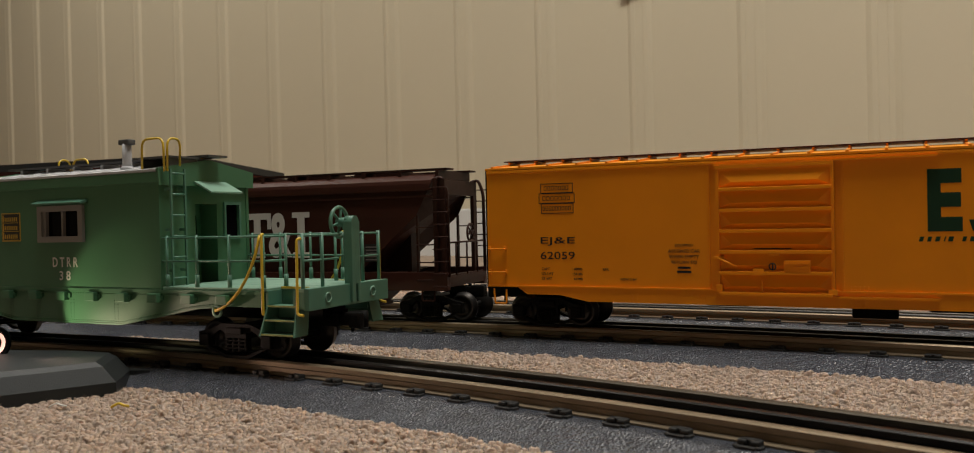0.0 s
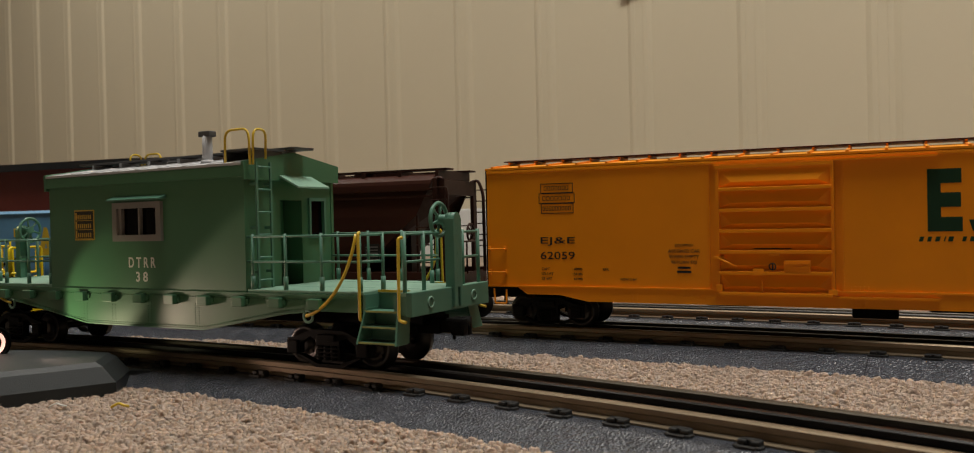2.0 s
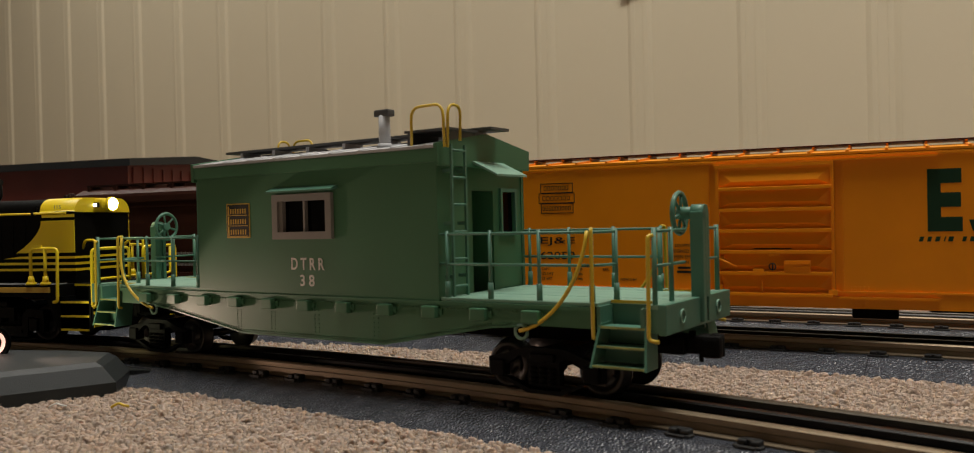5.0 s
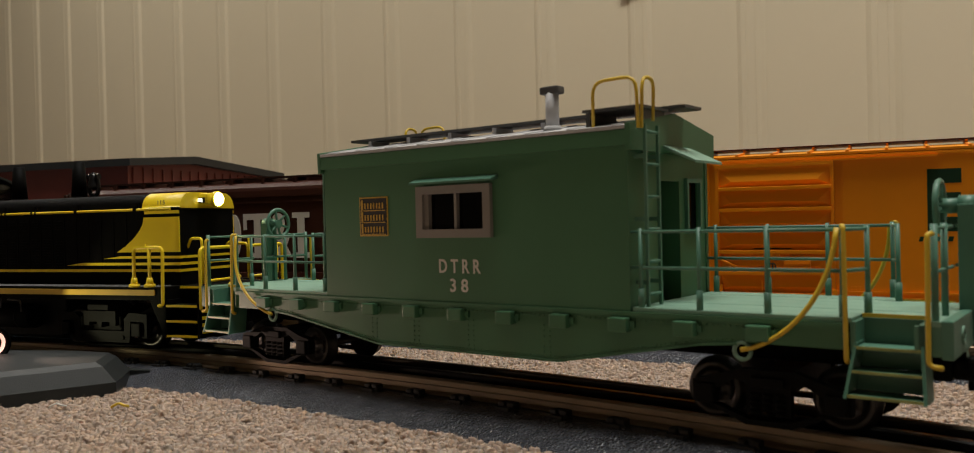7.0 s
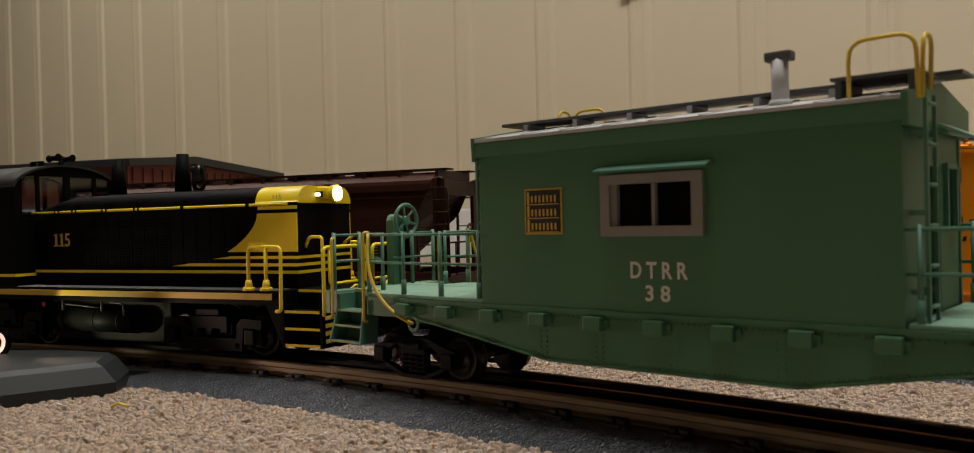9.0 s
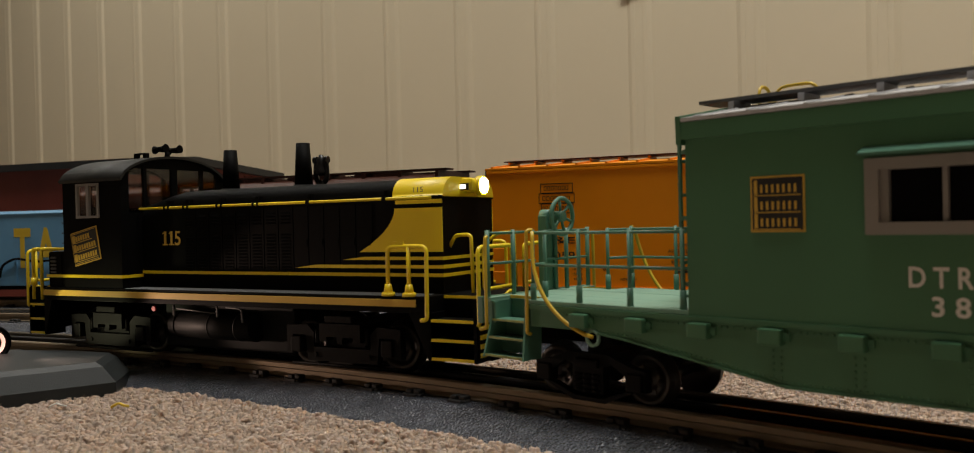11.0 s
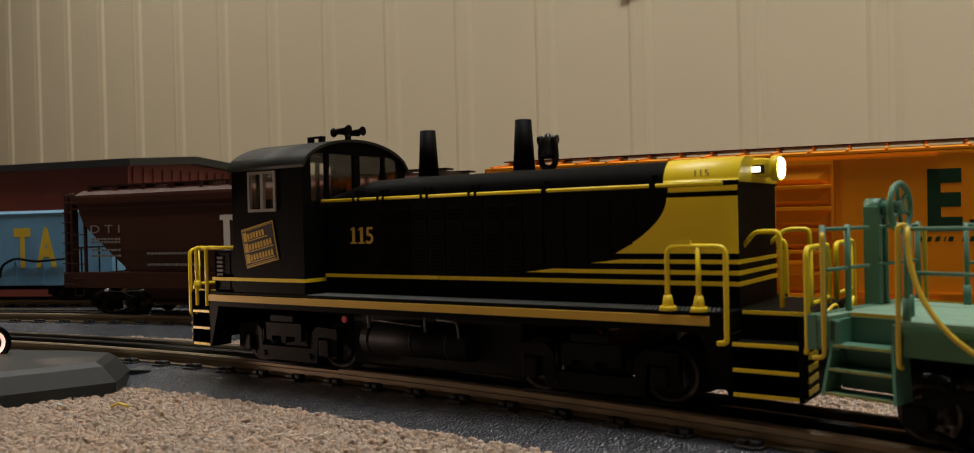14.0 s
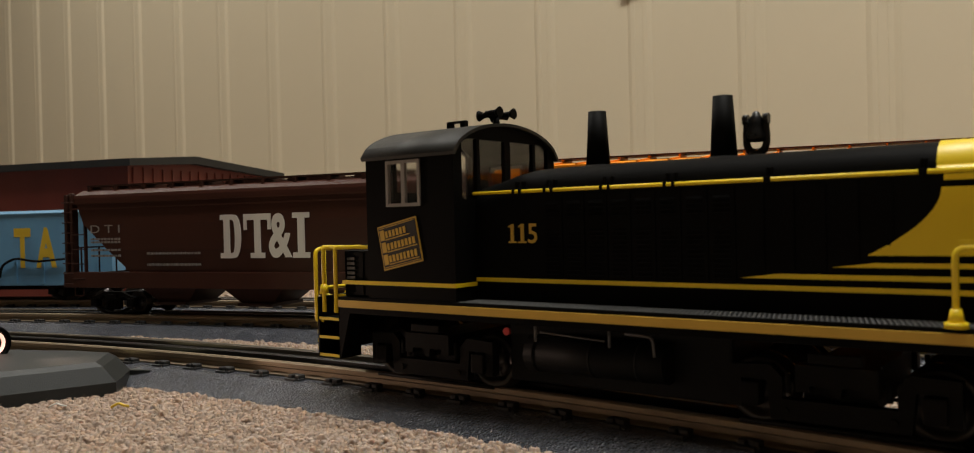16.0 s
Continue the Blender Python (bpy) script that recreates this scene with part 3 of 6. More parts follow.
    for s in (1, -1):
        q = lambda X: X0 + s * X
        def span(a, b):
            return sorted((q(a), q(b)))
        for k in range(6):
            y0 = -0.0352 + k * 0.01174
            lim = 0.1430 if k in (0, 5) else 0.1655
            bm = bm_new()
            a, b = span(0.0745, lim)
            box(bm, a, b, y0 + 0.0002, y0 + 0.01154, 0.0545, 0.0560 + rnd.uniform(-0.0001, 0.0001), 0.00025)
            part("deck_board", bm, MINT, e, "pale mint painted deck board")
        for sy in (-1, 1):
            bm = bm_new()
            a, b = span(0.1615, 0.1655)
            ya, yb = sorted((sy * 0.0235, sy * 0.0352))
            box(bm, a, b, ya, yb, 0.0545, 0.0560)
            part("deck_board", bm, MINT, e)
        bm = bm_new()
        a, b = span(0.1655, 0.1685)
        box(bm, a, b, -0.0356, 0.0356, 0.0458, 0.0562, 0.0004)
        a, b = span(0.159, 0.1655)
        for sy in (-1, 1):
            ya, yb = sorted((sy * 0.0330, sy * 0.0352))
            box(bm, a, b, ya, yb, 0.0465, 0.0545)
        beam = part("end_beam", bm, TEAL, e)
        for sy in (-0.020, 0.020):
            bm = bm_new()
            ring = [(q(0.1687), sy + 0.0023 * math.cos(2 * math.pi * i / 14), 0.0510 + 0.0023 * math.sin(2 * math.pi * i / 14)) for i in range(15)]
            tube(bm, ring, 0.0004, 5)
            part("push_pole_pocket", bm, MINT, beam)
        # step wells
        for sy in (-1, 1):
            bm = bm_new()
            for X in (0.1430, 0.1605):
                a, b = span(X - 0.0004, X + 0.0010)
                box(bm, a, b, *sorted((sy * 0.0235, sy * 0.0352)), 0.0465, 0.0548)
            a, b = span(0.1430, 0.1615)
            box(bm, a, b, *sorted((sy * 0.0225, sy * 0.0240)), 0.0450, 0.0550)
            for X, lean in ((0.1435, -0.0022), (0.1605, 0.0012)):
                a0, a1 = q(X), q(X + 0.0009)
                b0, b1 = q(X + lean), q(X + lean + 0.0009)
                pr = bm_new()
                vs = []
                for (xa, yv, zv) in ((a0, 0.0255, 0.0490), (a0, 0.0352, 0.0490), (b0, 0.0395, 0.0338), (b0, 0.0290, 0.0338)):
                    vs.append((xa, sy * yv, zv))
                for (xa, yv, zv) in ((a1, 0.0255, 0.0490), (a1, 0.0352, 0.0490), (b1, 0.0395, 0.0338), (b1, 0.0290, 0.0338)):
                    vs.append((xa, sy * yv, zv))
                v = [bm.verts.new(c) for c in vs]
                for f in ((0, 1, 2, 3), (7, 6, 5, 4), (0, 4, 5, 1), (1, 5, 6, 2), (2, 6, 7, 3), (3, 7, 4, 0)):
                    bm.faces.new([v[i] for i in f])
                pr.free()
            st = part("steps", bm, TEAL, e, "teal three-tread boarding steps with yellow edges")
            for k in range(3):
                zt = 0.0480 - k * 0.0066
                yb = 0.0352 + k * 0.0018
                a, b = span(0.1435 - k * 0.0010, 0.1608 + k * 0.0006)
                bm = box(bm_new(), a, b, *sorted((sy * (yb - 0.0082), sy * yb)), zt - 0.0008, zt)
                part("tread", bm, TEAL, st)
                if k < 2:
                    bm = box(bm_new(), a, b, *sorted((sy * (yb - 0.0088), sy * (yb - 0.0082))), zt - 0.0066, zt - 0.0003)
                    part("riser", bm, TEAL, st)
                bm = box(bm_new(), a, b, *sorted((sy * yb, sy * (yb + 0.0003))), zt - 0.0007, zt + 0.0001)
                part("tread_edge", bm, YELW, st, "worn yellow tread edge")
            a, b = span(0.1435, 0.1605)
            part("tread_edge", box(bm_new(), a, b, *sorted((sy * 0.0240, sy * 0.0245)), 0.0552, 0.0563), YEL, st)
        # railings
        top, mid, zd = 0.0808, 0.0690, 0.0560
        for sy in (-1, 1):
            y = sy * 0.0338
            yi = sy * 0.0215
            for X in (0.0772, 0.0975, 0.1190, 0.1405):
                bm = bm_new()
                cyl(bm, (q(X), y, zd), (q(X), y, top + 0.0012), 0.00075, n=8)
                cyl(bm, (q(X), y, zd), (q(X), y, zd + 0.0062), 0.00115, n=8)
                part("railing_post", bm, TEAL, e)
            for X in (0.1445,):
                bm = bm_new()
                cyl(bm, (q(X), yi, zd), (q(X), yi, top + 0.0008), 0.00075, n=8)
                cyl(bm, (q(X), yi, zd), (q(X), yi, zd + 0.0062), 0.00115, n=8)
                part("railing_post", bm, TEAL, e)
            for z in (top, mid):
                part("railing_bar", tube(bm_new(), [(q(0.0738), y, z), (q(0.1405), y, z)], 0.00056), TEAL, e)
                part("railing_bar", tube(bm_new(), [(q(0.1405), y, z), (q(0.1445), yi, z)], 0.00056), TEAL, e)
                part("railing_bar", tube(bm_new(), [(q(0.1640), y, z), (q(0.1640), sy * 0.0040, z)], 0.00056), TEAL, e)
            for yv in (y, sy * 0.0180):
                bm = bm_new()
                cyl(bm, (q(0.1640), yv, zd - 0.001), (q(0.1640), yv, top + 0.0012), 0.00095, n=8)
                part("railing_post", bm, TEAL, e)
            # yellow grab bars and the drooping safety bar
            g = [(q(0.1405), y, top + 0.001), (q(0.1415), sy * 0.0362, top + 0.0010), (q(0.1418), sy * 0.0366, 0.0440), (q(0.1418), sy * 0.0345, 0.0434)]
            part("grab_bar", tube(bm_new(), bend(g, 0.003), 0.00072), YEL, e, "yellow bent grab bar")
            g = [(q(0.1640), y, top - 0.0014), (q(0.1628), sy * 0.0364, top - 0.0014), (q(0.1626), sy * 0.0368, 0.0442), (q(0.1662), sy * 0.0368, 0.0438)]
            part("grab_bar", tube(bm_new(), bend(g, 0.003), 0.00072), YEL, e, "yellow bent grab bar")
            pts = []
            for i in range(17):
                u = i / 16
                X = 0.1395 - 0.0035 * u - 0.0245 * u ** 2.2
                z = top + 0.0005 - 0.0365 * (1 - (1 - u) ** 1.35)
                pts.append((q(X), sy * (0.0350 + 0.0028 * math.sin(math.pi * u) + 0.0016 * u), z))
            part("safety_bar", tube(bm_new(), pts, 0.00075), YEL, e, "drooping yellow safety bar")
        # brake stand
        bm = bm_new()
        a, b = span(0.1650, 0.1700)
        ys = 0.0035 if s > 0 else 0.0100
        box(bm, a, b, ys - 0.0042, ys - 0.0008, 0.0470, 0.0874, 0.0005)
        box(bm, a, b, ys + 0.0012, ys + 0.0034, 0.0470, 0.0874, 0.0005)
        box(bm, *span(0.1662, 0.1700), ys - 0.0010, ys + 0.0014, 0.0560, 0.0850)
        cyl(bm, (q(0.1650), ys - 0.0005, 0.0868), (q(0.1700), ys - 0.0005, 0.0868), 0.0032, n=14)
        cyl(bm, (q(0.1590), ys, 0.0868), (q(0.1655), ys, 0.0868), 0.0024, n=10)
        stand = part("brake_stand", bm, TEAL, e)
        hand_wheel(stand, "brake_wheel", (q(0.1598), ys, 0.0868), 0.0076, 0 if s > 0 else 180, TEAL)
        # end ladder
        bm = bm_new()
        for yv in (-0.0315, -0.0215):
            box(bm, *sorted((q(0.0782), q(0.0792))), yv - 0.0006, yv + 0.0006, 0.0560, 0.1165)
            for zz in (0.0640, 0.0850, 0.1060):
                box(bm, *sorted((q(0.0745), q(0.0785))), yv - 0.0005, yv + 0.0005, zz - 0.0007, zz + 0.0007)
        for k in range(6):
            zz = 0.0600 + k * 0.0108
            cyl(bm, (q(0.0787), -0.0315, zz), (q(0.0787), -0.0215, zz), 0.0006, n=6)
        part("ladder", bm, TEAL, e)
        coupler(e, q(0.1635), s)
        freight_truck(e, q(0.1165 if s > 0 else 0.1205), 0.0090, 0.0202)
    narrow(e, 0.93)
    return e


YELW = mat("worn_yellow_edge", (0.30, 0.33, 0.10), 0.5, var=0.3, scale=200)
caboose = build_caboose()
# ------------------------------------------------------------------ the black and yellow switcher
LOUVRE = {}
for _s in (-1, 1):
    _bm = prism(bm_new(), [(0.0, 0.0), (_s * 0.00035, 0.0001), (0.0, 0.0010)], -0.0028, 0.0028, "x")
    LOUVRE[_s] = bpy.data.meshes.new("louvre")
    _bm.to_mesh(LOUVRE[_s])
    _bm.free()
    LOUVRE[_s].materials.append(BLACK)


def build_loco():
    e = thing("switcher_locomotive", pose(0, 0, 0), "black diesel switcher model with yellow nose, stripes and handrails", "locomotive")
    hs = 0.0365
    zf = 0.0550
    xa, xb = -0.0560, 0.1960
    part("frame", box(bm_new(), xa, xb, -0.0358, 0.0358, 0.0480, zf, 0.0004), BLACK, e)
    part("end_platform", box(bm_new(), xb, 0.2190, -0.0240, 0.0240, 0.0470, zf - 0.0002), BLACK, e)
    part("end_platform", box(bm_new(), -0.0705, xa, -0.0240, 0.0240, 0.0470, zf - 0.0002), BLACK, e)
    for s in (-1, 1):
        ya, yb = sorted((s * 0.0356, s * 0.0366))
        part("sill_stripe", box(bm_new(), xa, 0.1900, ya, yb, 0.0506, 0.0536), GOLD, e, "yellow painted sill stripe")
    # tread plate pattern on the walkway
    bm = bm_new()
    k = 0
    while k < 120:
        xs = 0.010 + k * 0.00152
        for j, yv in enumerate((-0.0345, -0.0320, -0.0295, -0.0270, -0.0245)):
            xo = xs + (0.00076 if j % 2 else 0)
            v = [bm.verts.new((xo + a, yv + b, zf + c)) for a, b, c in ((-0.0005, -0.0006, 0.00005), (0.0005, 0.0006, 0.00005), (0.0001, -0.0008, 0.00005), (0.0, 0.0, 0.0004))]
            bm.faces.new((v[0], v[2], v[3]))
            bm.faces.new((v[2], v[1], v[3]))
            bm.faces.new((v[1], v[0], v[3]))
        k += 1
    tagged(part("tread_pattern", bm, DARKG, e), kind="stuff")
    # cab with arched roof and openings
    cx0, cx1, hw = -0.0387, 0.0082, 0.0352
    wz0, wz1, wx0, wx1 = 0.0922, 0.1106, -0.0268, -0.0085
    t = 0.0018
    for s in (-1, 1):
        ya, yb = sorted((s * hw, s * (hw - t)))
        part("cab_side_wall", plate(bm_new(), (cx0, wx0, wx1, cx1), (zf, wz0, wz1, 0.1120), ya, yb, [(1, 1)]), BLACK, e)

    def arch(y):
        return 0.1120 + 0.0128 * math.sqrt(max(0.0, 1 - (y / 0.0362) ** 2)) ** 1.15
    # front and rear cab walls with window openings between posts
    wins = [(-0.0300, -0.0205, 0.0945, 0.1180), (-0.0185, -0.0020, 0.0985, 0.1180), (0.0020, 0.0185, 0.0985, 0.1180), (0.0205, 0.0300, 0.0945, 0.1180)]
    for xw, nm in ((cx1, "cab_front_wall"), (cx0 + t, "cab_rear_wall")):
        cuts = sorted({-hw + t, hw - t, *[v for w in wins for v in w[:2]]})
        us = []
        for a, b in zip(cuts, cuts[1:]):
            m = max(1, int((b - a) / 0.003))
            us += [a + (b - a) * i / m for i in range(m)]
        us.append(cuts[-1])
        holes = []
        for i in range(len(us) - 1):
            mid = (us[i] + us[i + 1]) / 2
            for w in wins:
                if w[0] < mid < w[1]:
                    holes += [(i, 2)] + ([(i, 1)] if w[2] < 0.096 else [])
        bm = plate(bm_new(), us, (zf, 0.0945, 0.0985, 0.1180, 0.2), xw - t, xw, holes, "x", arch)
        part(nm, bm, BLACK, e)
        for w in wins:
            n = 6
            bm = bm_new()
            o = []
            for i in range(n + 1):
                yv = w[0] + (w[1] - w[0]) * i / n
                o.append((yv, min(w[3], arch(yv) - 0.0026)))
            o += [(w[1], w[2]), (w[0], w[2])]
            prism(bm, o, xw - 0.0012, xw - 0.0009, "x")
            part("windscreen_pane", bm, PANE, e, "clear plastic cab window")
    bm = bm_new()
    n = 24
    outer, inner = [], []
    for i in range(n + 1):
        y = -0.0366 + 0.0732 * i / n
        z = 0.1118 + 0.0135 * math.sqrt(max(0.0, 1 - (y / 0.0367) ** 2)) ** 1.15
        outer.append((y, z))
        inner.append((y * 0.975, z - 0.0012))
    rings = [[bm.verts.new((x, y, z)) for y, z in outer] + [bm.verts.new((x, y, z)) for y, z in inner[::-1]] for x in (cx0 - 0.0016, cx1 + 0.0016)]
    m = len(rings[0])
    for k in range(m):
        f = bm.faces.new((rings[0][k], rings[0][(k + 1) % m], rings[1][(k + 1) % m], rings[1][k]))
        f.smooth = k < n
    for r in rings:
        for k in range(n):
            bm.faces.new((r[k], r[k + 1], r[m - 2 - k], r[m - 1 - k]))
    part("cab_roof", bm, CABROOF, e, "arched satin black cab roof")
    for s in (-1, 1):
        ya, yb = sorted((s * (hw - 0.001), s * (hw + 0.0008)))
        bm = plate(bm_new(), (wx0, wx0 + 0.0013, -0.0183, -0.0164, wx1 - 0.0013, wx1), (wz0, wz0 + 0.0013, wz1 - 0.0012, wz1), ya, yb, [(1, 1), (3, 1)])
        fr = part("cab_window_frame", bm, GREY, e, "silver sliding cab window frame")
        ya, yb = sorted((s * (hw - 0.0008), s * (hw - 0.0011)))
        for a, b in ((wx0 + 0.0013, -0.0183), (-0.0164, wx1 - 0.0013)):
            part("pane", box(bm_new(), a, b, ya, yb, wz0 + 0.0013, wz1 - 0.0012), PANE, fr)
    part("cab_interior", box(bm_new(), cx0 + 0.004, cx1 - 0.010, -0.026, 0.026, zf, 0.0930), BLACK, e)
    bm = bm_new()
    box(bm, -0.0160, -0.0135, 0.0180, 0.0260, 0.0930, 0.1070, 0.0006)
    part("cab_seat", bm, REDB, e)
    # stripe round the cab foot
    for s in (-1, 1):
        ya, yb = sorted((s * hw, s * (hw + 0.0003)))
        part("cab_stripe", box(bm_new(), -0.0540, cx1, ya, yb, 0.0604, 0.0620), YELB, e)
    part("cab_stripe", box(bm_new(), cx1, cx1 + 0.0003, -hw, hw, 0.0604, 0.0620), YELB, e)
    part("rear_box", box(bm_new(), -0.0545, cx0, -0.0335, 0.0335, zf, 0.0745, 0.0006), BLACK, e)
    for s in (-1, 1):
        for k in range(5):
            za = 0.0625 + k * 0.0020
            part("vent_slat", box(bm_new(), -0.0525, -0.0480, *sorted((s * 0.0334, s * 0.0341)), za, za + 0.0011), DARKG, e)
        part("box_door", plate(bm_new(), (-0.0540, -0.0532, -0.0440, -0.0432), (0.0560, 0.0568, 0.0728, 0.0736), *sorted((s * 0.0333, s * 0.0338)), [(1, 1)]), BLACK, e)
    # tilted herald plate
    yy = -hw
    c = Vector((-0.0201, yy - 0.0002, 0.0773))
    tilt = -11.5
    pl = part("herald_plate", box(bm_new(), -0.0108, 0.0108, -0.0002, 0.0002, -0.0090, 0.0090), GOLD, e, "tilted gold herald plate with dark bands")
    pl.matrix_basis = pose(*c, 0, tilt, 0)
    part("herald_field", box(bm_new(), -0.0102, 0.0102, -0.0004, -0.0001, -0.0084, 0.0084), INK, pl)
    bm = bm_new()
    box(bm, -0.0098, 0.0098, -0.0005, -0.0003, -0.0081, -0.0078)
    box(bm, -0.0098, 0.0098, -0.0005, -0.0003, 0.0078, 0.0081)
    for k in range(3):
        zt = 0.0072 - k * 0.0050
        box(bm, -0.0096, -0.0072, -0.0006, -0.0003, zt - 0.0042, zt)
        for i in range(8 - 2 * (k == 0)):
            xq = -0.0067 + i * 0.0020
            box(bm, xq, xq + 0.0013, -0.0006, -0.0003, zt - 0.0035, zt - 0.0008)
        box(bm, -0.0068, 0.0094 - 0.003 * (k == 0), -0.0006, -0.0003, zt - 0.0044, zt - 0.0040)
    part("herald_band", bm, GOLD, pl)
    # long hood
    hh, hx0, hx1 = 0.0222, cx1, 0.1955
    secs = []
    bm = bm_new()
    for x, zt in ((hx0, 0.0990), (0.016, 0.1005), (0.024, 0.1028), (0.034, 0.1046), (0.050, 0.1050), (hx1 - 0.012, 0.1050), (hx1, 0.1050)):
        prof = [(-hh, zf)]
        r = 0.0085
        prof.append((-hh, zt - r))
        for i in range(1, 8):
            a = math.pi / 2 * i / 8
            prof.append((-hh + r * (1 - math.cos(a)), zt - r + r * math.sin(a)))
        prof.append((-hh + r, zt))
        prof += [(-y, z) for y, z in prof[::-1]]
        secs.append([bm.verts.new((x, y, z)) for y, z in prof])
    m = len(secs[0])
    for a, b in zip(secs, secs[1:]):
        for k in range(m - 1):
            f = bm.faces.new((a[k], a[k + 1], b[k + 1], b[k]))
            f.smooth = 1 <= k <= m - 3 and k != (m - 1) // 2
    bm.faces.new(secs[-1])
    bm.faces.new(secs[0][::-1])
    hood = part("hood", bm, BLACK, e, "long black engine hood")
    # yellow nose cap over the front of the hood
    bm = bm_new()
    secs = []
    for x in (0.1700, 0.1962):
        zt, h2, r = 0.1053, hh + 0.0003, 0.0087
        prof = [(-h2, 0.0972), (-h2, zt - r)]
        for i in range(1, 8):
            a = math.pi / 2 * i / 8
            prof.append((-h2 + r * (1 - math.cos(a)), zt - r + r * math.sin(a)))
        prof.append((-h2 + r, zt))
        prof += [(-y, z) for y, z in prof[::-1]]
        secs.append([bm.verts.new((x, y, z)) for y, z in prof])
    m = len(secs[0])
    for k in range(m - 1):
        f = bm.faces.new((secs[0][k], secs[0][k + 1], secs[1][k + 1], secs[1][k]))
        f.smooth = True
    bm.faces.new(secs[1])
    part("nose_cap", bm, YELB, hood, "bright yellow painted nose cap")
    # yellow side panel and stripes
    for s in (-1, 1):
        ya, yb = sorted((s * hh, s * (hh + 0.0006)))
        bm = bm_new()
        box(bm, 0.1718, hx1, ya, yb, 0.0938, 0.0955)
        o = [(hx1, 0.0920), (0.1712, 0.0920)]
        for i in range(1, 13):
            u = i / 12
            o.append((0.1712 - 0.0195 * u ** 1.9, 0.0920 - 0.0190 * u))
        o += [(hx1, 0.0730)]
        prism(bm, o, ya, yb)
        for xl, za, zb in ((0.1420, 0.0695, 0.0709), (0.1140, 0.0658, 0.0673)):
            prism(bm, [(xl, za), (hx1, za), (hx1, zb), (xl + 0.012, zb)], ya, yb)
        box(bm, hx0 + 0.0003, hx1, ya, yb, 0.0622, 0.0637)
        part("yellow_stripes", bm, YELB, hood, "yellow painted nose panel and stripes")
    bm = bm_new()
    for za, zb in ((0.0695, 0.0709), (0.0658, 0.0673), (0.0622, 0.0637)):
        box(bm, hx1, hx1 + 0.0003, -hh - 0.0003, hh + 0.0003, za, zb)
    part("yellow_stripes", bm, YELB, hood)
    part("nose_edge", box(bm_new(), 0.1750, hx1 + 0.0006, -hh - 0.0005, hh + 0.0005, 0.0958, 0.0972), BLACK, hood)
    # doors and louvres
    rnd = random.Random(2)
    for s in (-1, 1):
        ya, yb = sorted((s * hh, s * (hh + 0.0004)))
        for k in range(13):
            xs = 0.0395 + k * 0.0092
            bm = bm_new()
            box(bm, xs + 0.0003, xs + 0.0089, ya, yb, 0.0640, 0.0945)
            y1 = s * (hh + 0.0004)
            y2 = s * (hh + 0.0007)
            dr = part("hood_door", bm, BLACK, e)
            if k < 8:
                for z0, rows in ((0.0655, 11), (0.0865, 4)):
                    for j in range(rows):
                        shared("louvre", LOUVRE[s], dr, pose(xs + 0.0046, y1, z0 + j * 0.00155))
            else:
                part("latch", box(bm_new(), xs + 0.0074, xs + 0.0082, *sorted((y1, y2)), 0.0760, 0.0790), BLACK, dr)
            bm = bm_new()
            box(bm, xs + 0.0030, xs + 0.0060, *sorted((s * (hh + 0.0003), s * (hh + 0.0009))), 0.0624, 0.0635)
            part("hinge", bm, YELB, dr)
        for k in range(2):
            xd = 0.0310 - s * (-0.0050 + k * 0.0046)
            ya2, yb2 = sorted((s * (hh + 0.0001), s * (hh + 0.0005)))
            bm = box(bm_new(), xd - 0.0007, xd + 0.0007, ya2, yb2, 0.0776, 0.0842)
            box(bm, xd - 0.0018, xd + 0.0018, ya2, yb2, 0.0770, 0.0777)
            prism(bm, [(xd, 0.0842), (xd + s * 0.0018, 0.0834), (xd + s * 0.0018, 0.0829), (xd, 0.0832)], ya2, yb2)
            part("numeral", bm, GOLD, hood)
        text("numeral", "5", 0.0310 - s * 0.0044, s * (hh + 0.0004), 0.0769, 0.0074, GOLD, hood, width=0.0042, facing=s, bold=0.01)
        # hood handrail with stanchions
        part("hood_handrail", tube(bm_new(), [(hx0 + 0.001, s * (hh + 0.0022), 0.0963), (0.1912, s * (hh + 0.0022), 0.0963)], 0.00068), YELB, e, "thin yellow handrail")
        for xs in (0.0285, 0.0315, 0.0425, 0.0455, 0.066, 0.069, 0.090, 0.093, 0.1235, 0.1245, 0.1665, 0.1675):
            bm = bm_new()
            box(bm, xs - 0.0006, xs + 0.0006, *sorted((s * (hh - 0.001), s * (hh + 0.0030))), 0.0955, 0.0973, 0.0002)
            box(bm, xs - 0.0004, xs + 0.0004, *sorted((s * (hh - 0.002), s * (hh + 0.0008))), 0.0973, 0.1000)
            part("stanchion", bm, BLACK, e)
    # stacks, bell, horn, roof hatch
    for xs, zt in ((0.0510, 0.1262), (0.1007, 0.1268)):
        bm = bm_new()
        cyl(bm, (xs, 0, 0.1045), (xs, 0, zt), 0.0047, 0.0034, 20)
        stack = part("exhaust_stack", bm, BLACK, e, "tapered black exhaust stack")
        part("stack_collar", cyl(bm_new(), (xs, 0, 0.1045), (xs, 0, 0.1060), 0.0058, 0.0050, 20), BLACK, stack)
    bm = bm_new()
    xs = 0.1122
